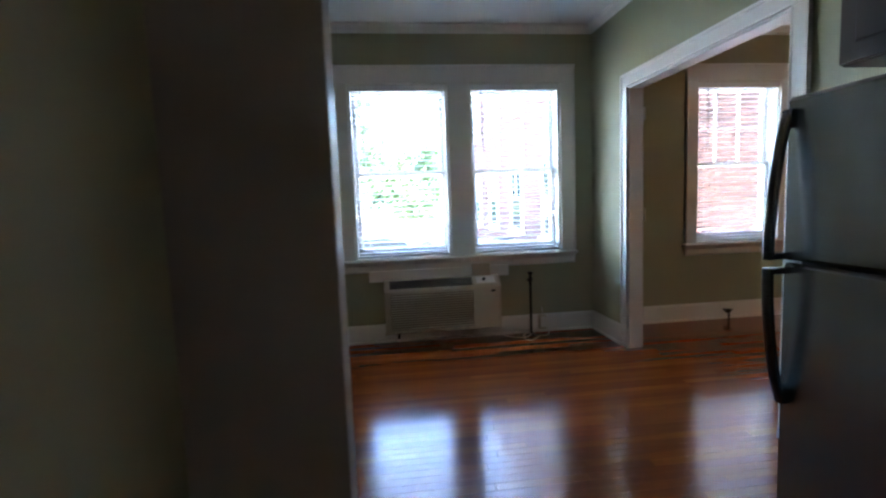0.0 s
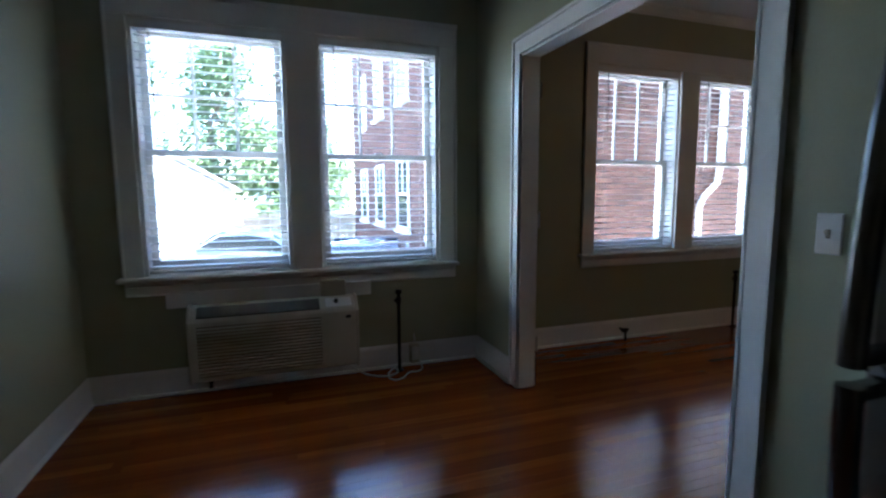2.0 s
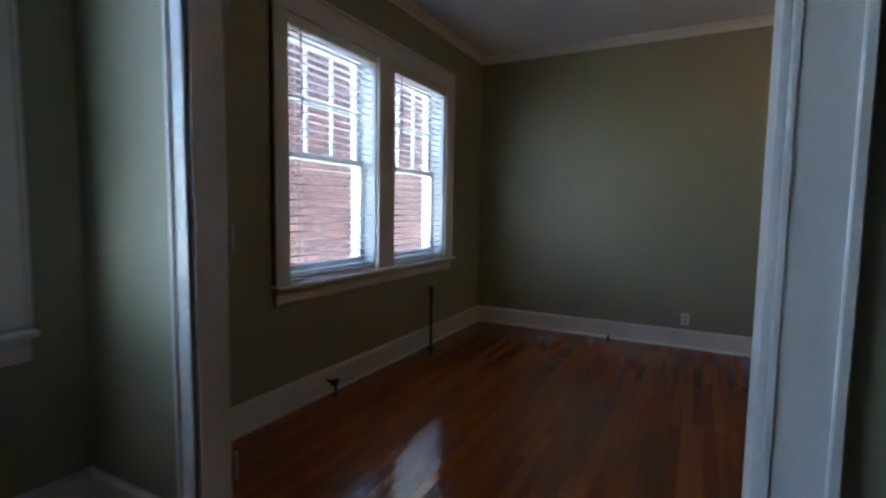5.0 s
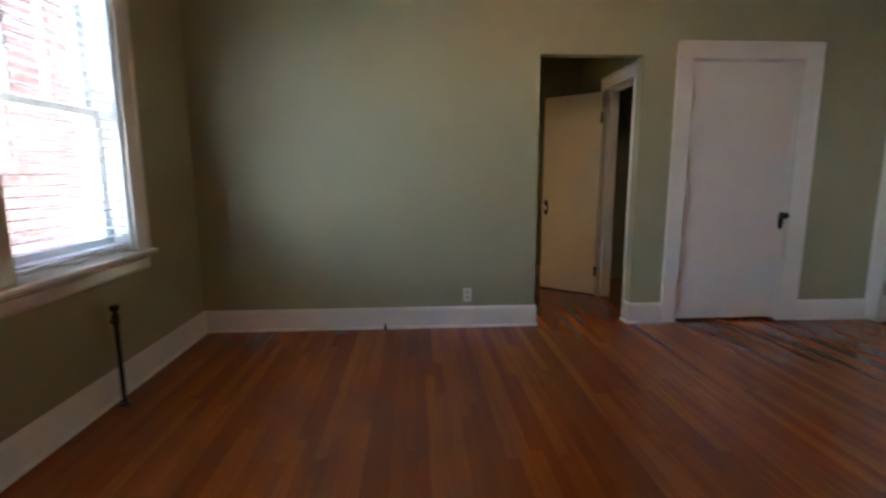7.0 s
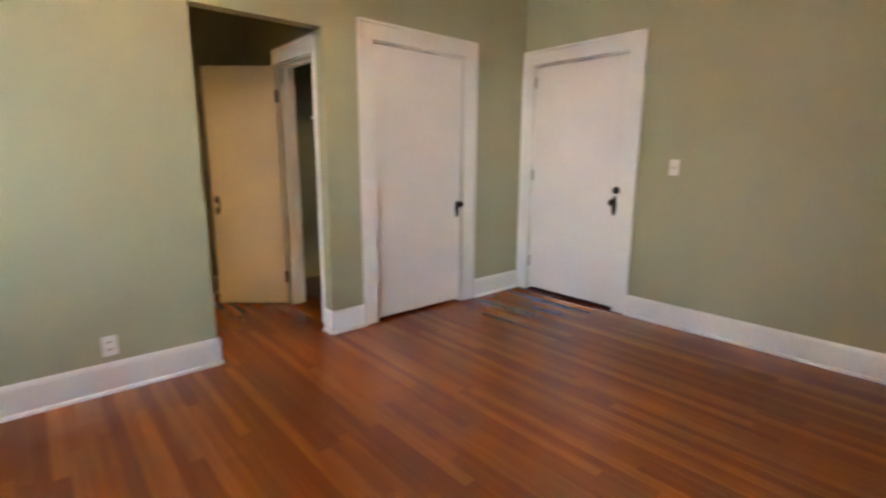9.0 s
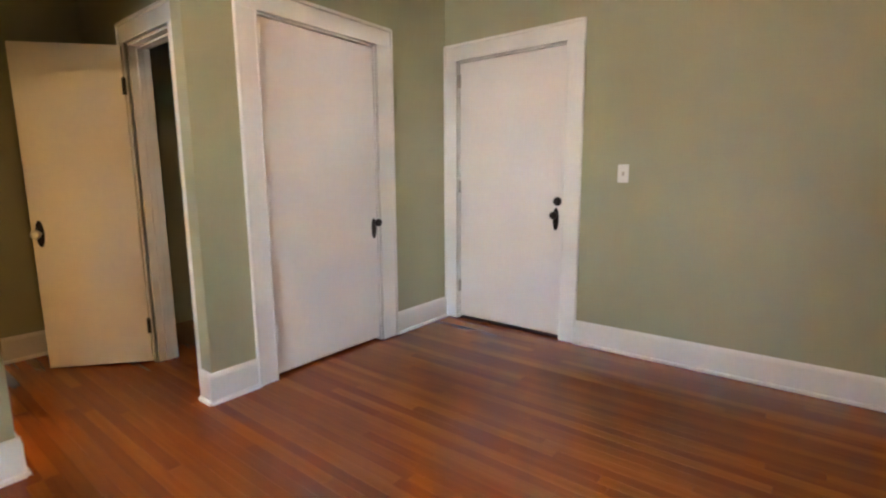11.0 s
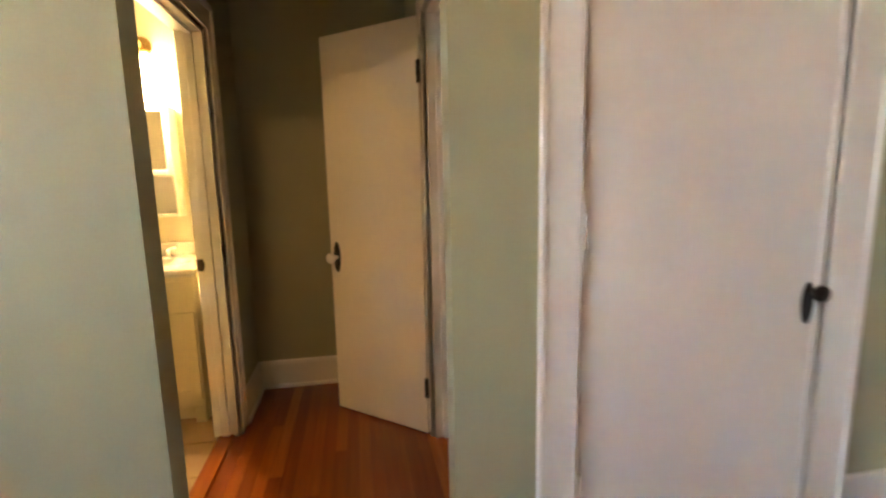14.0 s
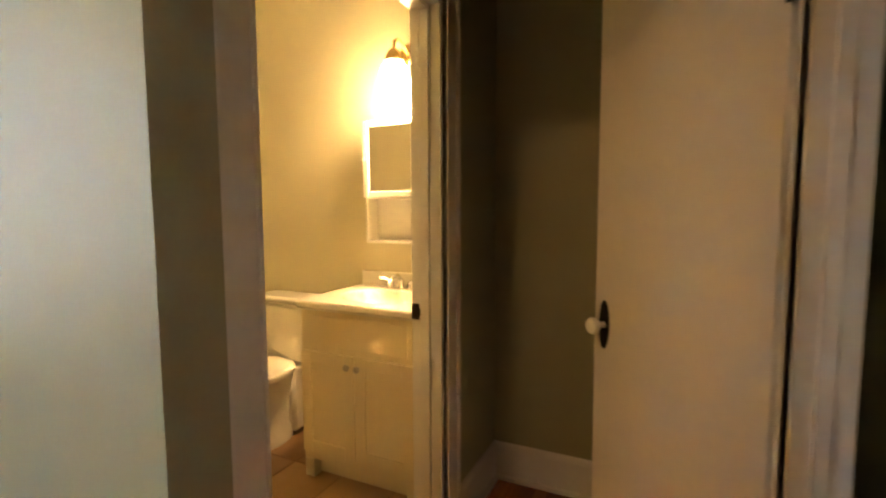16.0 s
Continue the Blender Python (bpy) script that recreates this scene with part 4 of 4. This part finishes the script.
# ---- outside ----
GZ = -0.9
structure(boxes("ground", ASPHALT, (-60, 60, 4.6, 90, GZ - 0.3, GZ)), "sunlit pale concrete and asphalt parking yard")
structure(boxes("foundation", MORTAR, (XW - 0.2, 8.2, YS - 0.2, YN + 0.23, GZ, -0.205)), "masonry foundation under the house")


def far_window(parent, at, w, h):
    """White frame, sill and dark glass, standing 3 cm proud of its wall; local -y is out."""
    bm = bmesh.new()
    for x0, x1, z0, z1 in ((-w / 2, -w / 2 + 0.09, 0, h), (w / 2 - 0.09, w / 2, 0, h), (-w / 2 + 0.09, w / 2 - 0.09, 0, 0.09), (-w / 2 + 0.09, w / 2 - 0.09, h - 0.09, h), (-w / 2 + 0.09, w / 2 - 0.09, h / 2 - 0.04, h / 2 + 0.04), (-0.02, 0.02, h / 2 + 0.04, h - 0.09)):
        bm_box(bm, x0, x1, -0.05, 0.0, z0, z1, 0.004)
    bm_box(bm, -w / 2 - 0.08, w / 2 + 0.08, -0.12, 0, -0.08, 0.0, 0.006)
    f = finish(bm, "window", SIDING, parent, at)
    boxes("window_glass", TINT, (-w / 2 + 0.085, w / 2 - 0.085, -0.02, -0.004, 0.085, h - 0.085), parent=f)
    return f


nb = thing("brick_building", pose(0, 0, GZ), "two-storey red brick apartment building with white windows", "building")
NX0, NX1, NY0, NY1, NH = 3.55, 15.0, 7.6, 20.0, 7.6
boxes("core", MORTAR, (NX0 + 0.01, NX1, NY0 + 0.01, NY1, 0, NH), parent=nb)
boxes("parapet", SIDING, (NX0 - 0.12, NX1 + 0.1, NY0 - 0.12, NY1 + 0.1, NH, NH + 0.28), parent=nb, bevel=0.03)
for z in (1.35, 4.45):
    for yy in (9.6, 12.3, 15.0, 17.6):
        far_window(nb, pose(NX0 - 0.004, yy, z, 0, 0, -90), 1.15, 1.75)
bm = bmesh.new()
bm_tube(bm, [(8.35, NY0 - 0.07, NH - 0.1), (8.35, NY0 - 0.07, 2.6), (8.27, NY0 - 0.10, 2.4), (7.95, NY0 - 0.12, 2.15), (7.88, NY0 - 0.10, 1.95), (7.88, NY0 - 0.07, 0.1)], 0.055, 10)
tagged(finish(bm, "downspout", SIDING, nb, smooth=True), "white metal downspout with an offset bend")

# bricks: real courses on the two sides that face the house
BL, BH = 0.215, 0.072
def brick_run(name, along, plane, out, a0, a1, z0, z1, parent, windows=()):
    vs, fs = [], []
    rows = int((z1 - z0) / BH)
    for r in range(rows):
        z = z0 + r * BH
        a = a0 - (BL / 2 if r % 2 else 0)
        while a < a1:
            u0, u1 = max(a, a0) + 0.005, min(a + BL, a1) - 0.005
            if u1 - u0 > 0.02 and not any(w0 < (u0 + u1) / 2 < w1 and b0 < z + BH / 2 < b1 for w0, w1, b0, b1 in windows):
                k = len(vs)
                d = plane + out * random.uniform(0.010, 0.016)
                q = [(u0, plane), (u1, plane), (u1, d), (u0, d)]
                for zz in (z + 0.005, z + BH - 0.005):
                    vs += [(u, v, zz) if along == "x" else (v, u, zz) for u, v in q]
                fs += [(k + 2, k + 3, k + 7, k + 6), (k + 0, k + 3, k + 7, k + 4), (k + 1, k + 2, k + 6, k + 5), (k + 4, k + 5, k + 6, k + 7), (k, k + 1, k + 2, k + 3)]
            a += BL
    me = bpy.data.meshes.new(name)
    me.from_pydata(vs, [], fs)
    me.materials.append(BRICKM)
    o = new(name, me)
    o.parent = parent
    return tagged(o, "red brick courses with pale mortar", kind="stuff")


brick_run("brick_courses", "x", NY0 + 0.01, -1, NX0, 12.5, 0.0, 7.55, nb)
brick_run("brick_courses", "y", NX0 + 0.01, -1, NY0, NY1, 0.0, 7.55, nb)


def gable_house(at, w, d, h, rise, label):
    e = thing("outbuilding", at, label, "building")
    bm = bmesh.new()
    n = int(h / 0.16)
    bm_box(bm, -w / 2 + 0.02, w / 2 - 0.02, 0, d, 0, h)
    for k in range(n):
        z = k * h / n
        bm_prism(bm, [(0.02, z), (-0.012, z), (0.004, z + h / n), (0.02, z + h / n)], "x", -w / 2, w / 2)
    bm_prism(bm, [(-w / 2, h), (w / 2, h), (0, h + rise)], "y", 0.01, d)
    finish(bm, "wall", SIDING, e)
    bm = bmesh.new()
    for s in (-1, 1):
        bm_prism(bm, [(0, h + rise + 0.02), (s * (w / 2 + 0.3), h - 0.3 * rise / (w / 2) + 0.02), (s * (w / 2 + 0.3), h - 0.3 * rise / (w / 2) + 0.14), (0, h + rise + 0.14)], "y", -0.3, d + 0.3)
    finish(bm, "roof", ROOFM, e)
    boxes("garage_door", SIDING, (-w * 0.3, w * 0.3, -0.05, -0.015, 0.02, h * 0.8), parent=e, bevel=0.02)
    return e


gable_house(pose(-2.7, 17.0, GZ), 3.4, 5, 2.5, 1.0, "white clapboard garage with low gable roof")
gable_house(pose(2.0, 32.0, GZ), 6.0, 8, 2.9, 2.0, "pale house with grey gable roof in the distance")


def car(at, paint, label):
    e = thing("parked_car", at, label, "car", "parked cars")
    bm = bmesh.new()
    prof = [(-2.15, 0.32), (-2.2, 0.62), (-2.05, 0.86), (-1.5, 0.94), (-0.95, 0.98), (-0.35, 1.38), (0.1, 1.45), (0.8, 1.42), (1.45, 1.05), (2.0, 0.98), (2.18, 0.75), (2.15, 0.32)]
    secs = []
    for s, inset, drop in ((-1, 0.86, 0), (-0.985, 0.72, 0), (0.985, 0.72, 0), (1, 0.86, 0)):
        secs.append(s)
    rings = []
    for yk in (-0.84, -0.80, -0.62, 0.0, 0.62, 0.80, 0.84):
        ring = []
        for x, z in prof:
            f = abs(yk) / 0.84
            zz = z if z < 1.0 else z - 0.10 * f ** 3 - (0.42 if f > 0.94 else 0.0) * (z - 1.0) / 0.45
            ring.append(bm.verts.new((x * (1 - 0.03 * f ** 4), yk, max(zz, 0.3))))
        rings.append(ring)
    k = len(prof)
    for a, b in zip(rings, rings[1:]):
        for i in range(k):
            bm.faces.new((a[i], a[(i + 1) % k], b[(i + 1) % k], b[i]))
    bm.faces.new(rings[0])
    bm.faces.new(rings[-1][::-1])
    finish(bm, "body", paint, e, smooth=True)
    for s in (-1, 1):
        bm = bmesh.new()
        bm_prism(bm, [(-0.82, 1.0), (-0.36, 1.30), (0.1, 1.36), (0.75, 1.33), (1.28, 1.04)], "y", s * 0.74, s * 0.80)
        finish(bm, "side_glass", TINT, e)
    bm = bmesh.new()
    bm_prism(bm, [(-0.93, 1.0), (-0.37, 1.385), (-0.35, 1.37), (-0.88, 0.97)], "y", -0.6, 0.6)
    bm_prism(bm, [(0.83, 1.415), (1.43, 1.07), (1.40, 1.04), (0.80, 1.40)], "y", -0.6, 0.6)
    finish(bm, "windscreen", TINT, e)
    boxes("tail_lamp", RED, (2.08, 2.17, -0.78, -0.55, 0.72, 0.88), (2.08, 2.17, 0.55, 0.78, 0.72, 0.88), parent=e, bevel=0.02)
    for x in (-1.35, 1.38):
        for s in (-1, 1):
            bm = bmesh.new()
            bm_lathe(bm, [(0.2, -0.1), (0.3, -0.1), (0.32, -0.07), (0.32, 0.07), (0.3, 0.1), (0.2, 0.1)], 20, (x, s * 0.76, 0.32), "y")
            w = finish(bm, "wheel", RUBBER, e, smooth=True)
            bm = bmesh.new()
            bm_lathe(bm, [(0.2, s * 0.102 - 0.004), (0.19, s * 0.102 + 0.004), (0.05, s * 0.11), (0.001, s * 0.11)], 14, (x, s * 0.76, 0.32), "y")
            finish(bm, "rim", NICKEL, w)
    return e


car(pose(0.3, 12.6, GZ, 0, 0, 160), CAR_S, "silver saloon car parked in the sunlit yard")
car(pose(1.9, 8.9, GZ, 0, 0, 75), CAR_B, "blue-grey saloon car parked by the brick wall")

# a low board fence behind the yard
e = thing("board_fence", pose(0, 20.5, GZ), "weathered grey wooden board fence", "fence")
board = bpy.data.meshes.new("board")
bm = bmesh.new()
bm_box(bm, -0.068, 0.068, -0.012, 0.012, 0, 1.5, 0.004)
bm.to_mesh(board)
bm.free()
board.materials.append(FENCE)
for k in range(90):
    o = new("board", board)
    o.parent = e
    o.matrix_basis = pose(-9 + 0.145 * k, random.uniform(-0.006, 0.006), random.uniform(-0.03, 0.02), 0, random.uniform(-0.6, 0.6), 0)
boxes("rail", FENCE, (-9.1, 4.1, 0.013, 0.06, 0.35, 0.44), (-9.1, 4.1, 0.013, 0.06, 1.15, 1.24), parent=e)


def tree(at, height, spread, seed, leaves=5200, base=0.25):
    rg = random.Random(seed)
    e = thing("tree", at, "leafy green broadleaf tree behind the yard", "tree", "yard trees")
    bm = bmesh.new()
    trunk = [(rg.uniform(-0.1, 0.1) * k, rg.uniform(-0.1, 0.1) * k, height * 0.85 * k / 6) for k in range(7)]
    bm_tube(bm, trunk, [0.22 * (1 - 0.13 * k) for k in range(7)], 9)
    tips = []
    for k in range(16):
        s = base + (1 - base) * k / 16
        p = Vector(trunk[0]).lerp(Vector(trunk[-1]), s)
        a = rg.uniform(0, 6.28)
        r = spread * (1.15 - s) * rg.uniform(0.7, 1.1)
        q = p + Vector((math.cos(a) * r, math.sin(a) * r, rg.uniform(0.3, 1.2)))
        m = p.lerp(q, 0.5) + Vector((0, 0, 0.2))
        bm_tube(bm, [p, m, q], [0.07, 0.045, 0.015], 6)
        tips += [q, m, p.lerp(q, 0.75), p.lerp(q, 0.9)]
    tips.append(Vector(trunk[-1]))
    finish(bm, "trunk", BARK, e, smooth=True)
    vs, fs = [], []
    for i in range(leaves):
        c = rg.choice(tips)
        d = Vector((rg.gauss(0, 1), rg.gauss(0, 1), rg.gauss(0, 0.7))) * spread * 0.2
        n = Vector((rg.gauss(0, 1), rg.gauss(0, 1), rg.gauss(0.6, 1))).normalized()
        u = n.orthogonal().normalized()
        w = n.cross(u)
        L = rg.uniform(0.10, 0.19)
        k = len(vs)
        o = c + d
        vs += [tuple(o - u * L), tuple(o + w * L * 0.45 + n * 0.02), tuple(o + u * L), tuple(o - w * L * 0.45 + n * 0.02)]
        fs.append((k, k + 1, k + 2, k + 3))
    me = bpy.data.meshes.new("leaves")
    me.from_pydata(vs, [], fs)
    me.materials.append(LEAF)
    o = new("leaves", me)
    o.parent = e
    tagged(o, "small green leaves", kind="stuff")
    return e


tree(pose(-1.6, 22.5, GZ), 9.0, 2.3, 3)
tree(pose(-5.5, 24.0, GZ), 10.5, 3.0, 7)
tree(pose(0.8, 24.5, GZ), 5.2, 2.0, 11, base=0.1)
tree(pose(3.0, 27.0, GZ), 6.0, 2.2, 13, base=0.1)

# ---- floor strips ----
def plank_mesh(length, width, z=0.0, name="floor_strip", material=FLOORM, depth=0.006):
    me = bpy.data.meshes.new(name)
    b = 0.0004
    L, W = length / 2, width / 2
    vs = [(-L, -W, z - depth), (L, -W, z - depth), (L, W, z - depth), (-L, W, z - depth), (-L, -W, z - b), (L, -W, z - b), (L, W, z - b), (-L, W, z - b),
          (-L + b, -W + b, z), (L - b, -W + b, z), (L - b, W - b, z), (-L + b, W - b, z)]
    fs = [(0, 1, 5, 4), (1, 2, 6, 5), (2, 3, 7, 6), (3, 0, 4, 7), (4, 5, 9, 8), (5, 6, 10, 9), (6, 7, 11, 10), (7, 4, 8, 11), (8, 9, 10, 11)]
    me.from_pydata(vs, [], fs)
    me.materials.append(material)
    return me


floor = structure(new("floor"), "glossy reddish oak strip floor")
PITCH = 0.0575
rng = random.Random(5)
LENGTHS = [round(0.45 + 0.14 * k, 2) for k in range(14)]
plank_meshes = {L: plank_mesh(L - 0.0005, PITCH - 0.0004) for L in LENGTHS}
verts, faces, made = [], [], 0
y = YS + PITCH / 2 - 0.1
while y < YN:
    in_hall = HALL0 - 0.15 < y < HN + 0.03
    closet = -0.4 < y <= HALL0 - 0.15
    end = HEAST if (in_hall or closet) else XE + 0.05
    x = XW - rng.uniform(0, 1.2)
    while x < end:
        L = rng.choice(LENGTHS)
        c = x + L / 2
        if c - L / 2 < end and x + L > XW:
            if 0.55 < y < 3.4 and 1.2 < c < 6.6 and made < 300:
                o = new("floor_strip", plank_meshes[L])
                o.parent = floor
                o.matrix_basis = pose(c, y, rng.uniform(-0.00008, 0.00008))
                made += 1
            else:
                k, src = len(verts), plank_meshes[L]
                dz = rng.uniform(-0.00008, 0.00008)
                verts += [(v.co.x + c, v.co.y + y, v.co.z + dz) for v in src.vertices]
                faces += [tuple(k + i for i in p.vertices) for p in src.polygons]
        x += L
    y += PITCH
me = bpy.data.meshes.new("floor_strips")
me.from_pydata(verts, [], faces)
me.materials.append(FLOORM)
rest = new("floor_strips", me)
rest.parent = floor
tagged(rest, "remaining oak floor strips", kind="stuff")

# bath tiles
bath_floor = structure(boxes("floor_bath", GROUT, (HX + 0.02, BATH_E, HN + 0.06, BATH_N, -0.005, 0.003)), "tan ceramic tile bathroom floor")
tile = bpy.data.meshes.new("tile")
T = 0.30
bm = bmesh.new()
bm_box(bm, -T / 2 + 0.003, T / 2 - 0.003, -T / 2 + 0.003, T / 2 - 0.003, 0, 0.0075, 0.0015)
bm.to_mesh(tile)
bm.free()
tile.materials.append(TILEM)
for i in range(5):
    for j in range(6):
        o = new("tile", tile)
        o.parent = bath_floor
        o.matrix_basis = pose(HX + 0.2 + T * i + 0.02, HN + 0.06 + T * (j + 0.5), 0)
structure(boxes("trim_threshold", FLOORM, (BX0 + 0.01, BX1 - 0.01, HN + 0.02, HN + 0.10, 0.0, 0.012), bevel=0.004), "oak threshold strip at the bathroom doorway")
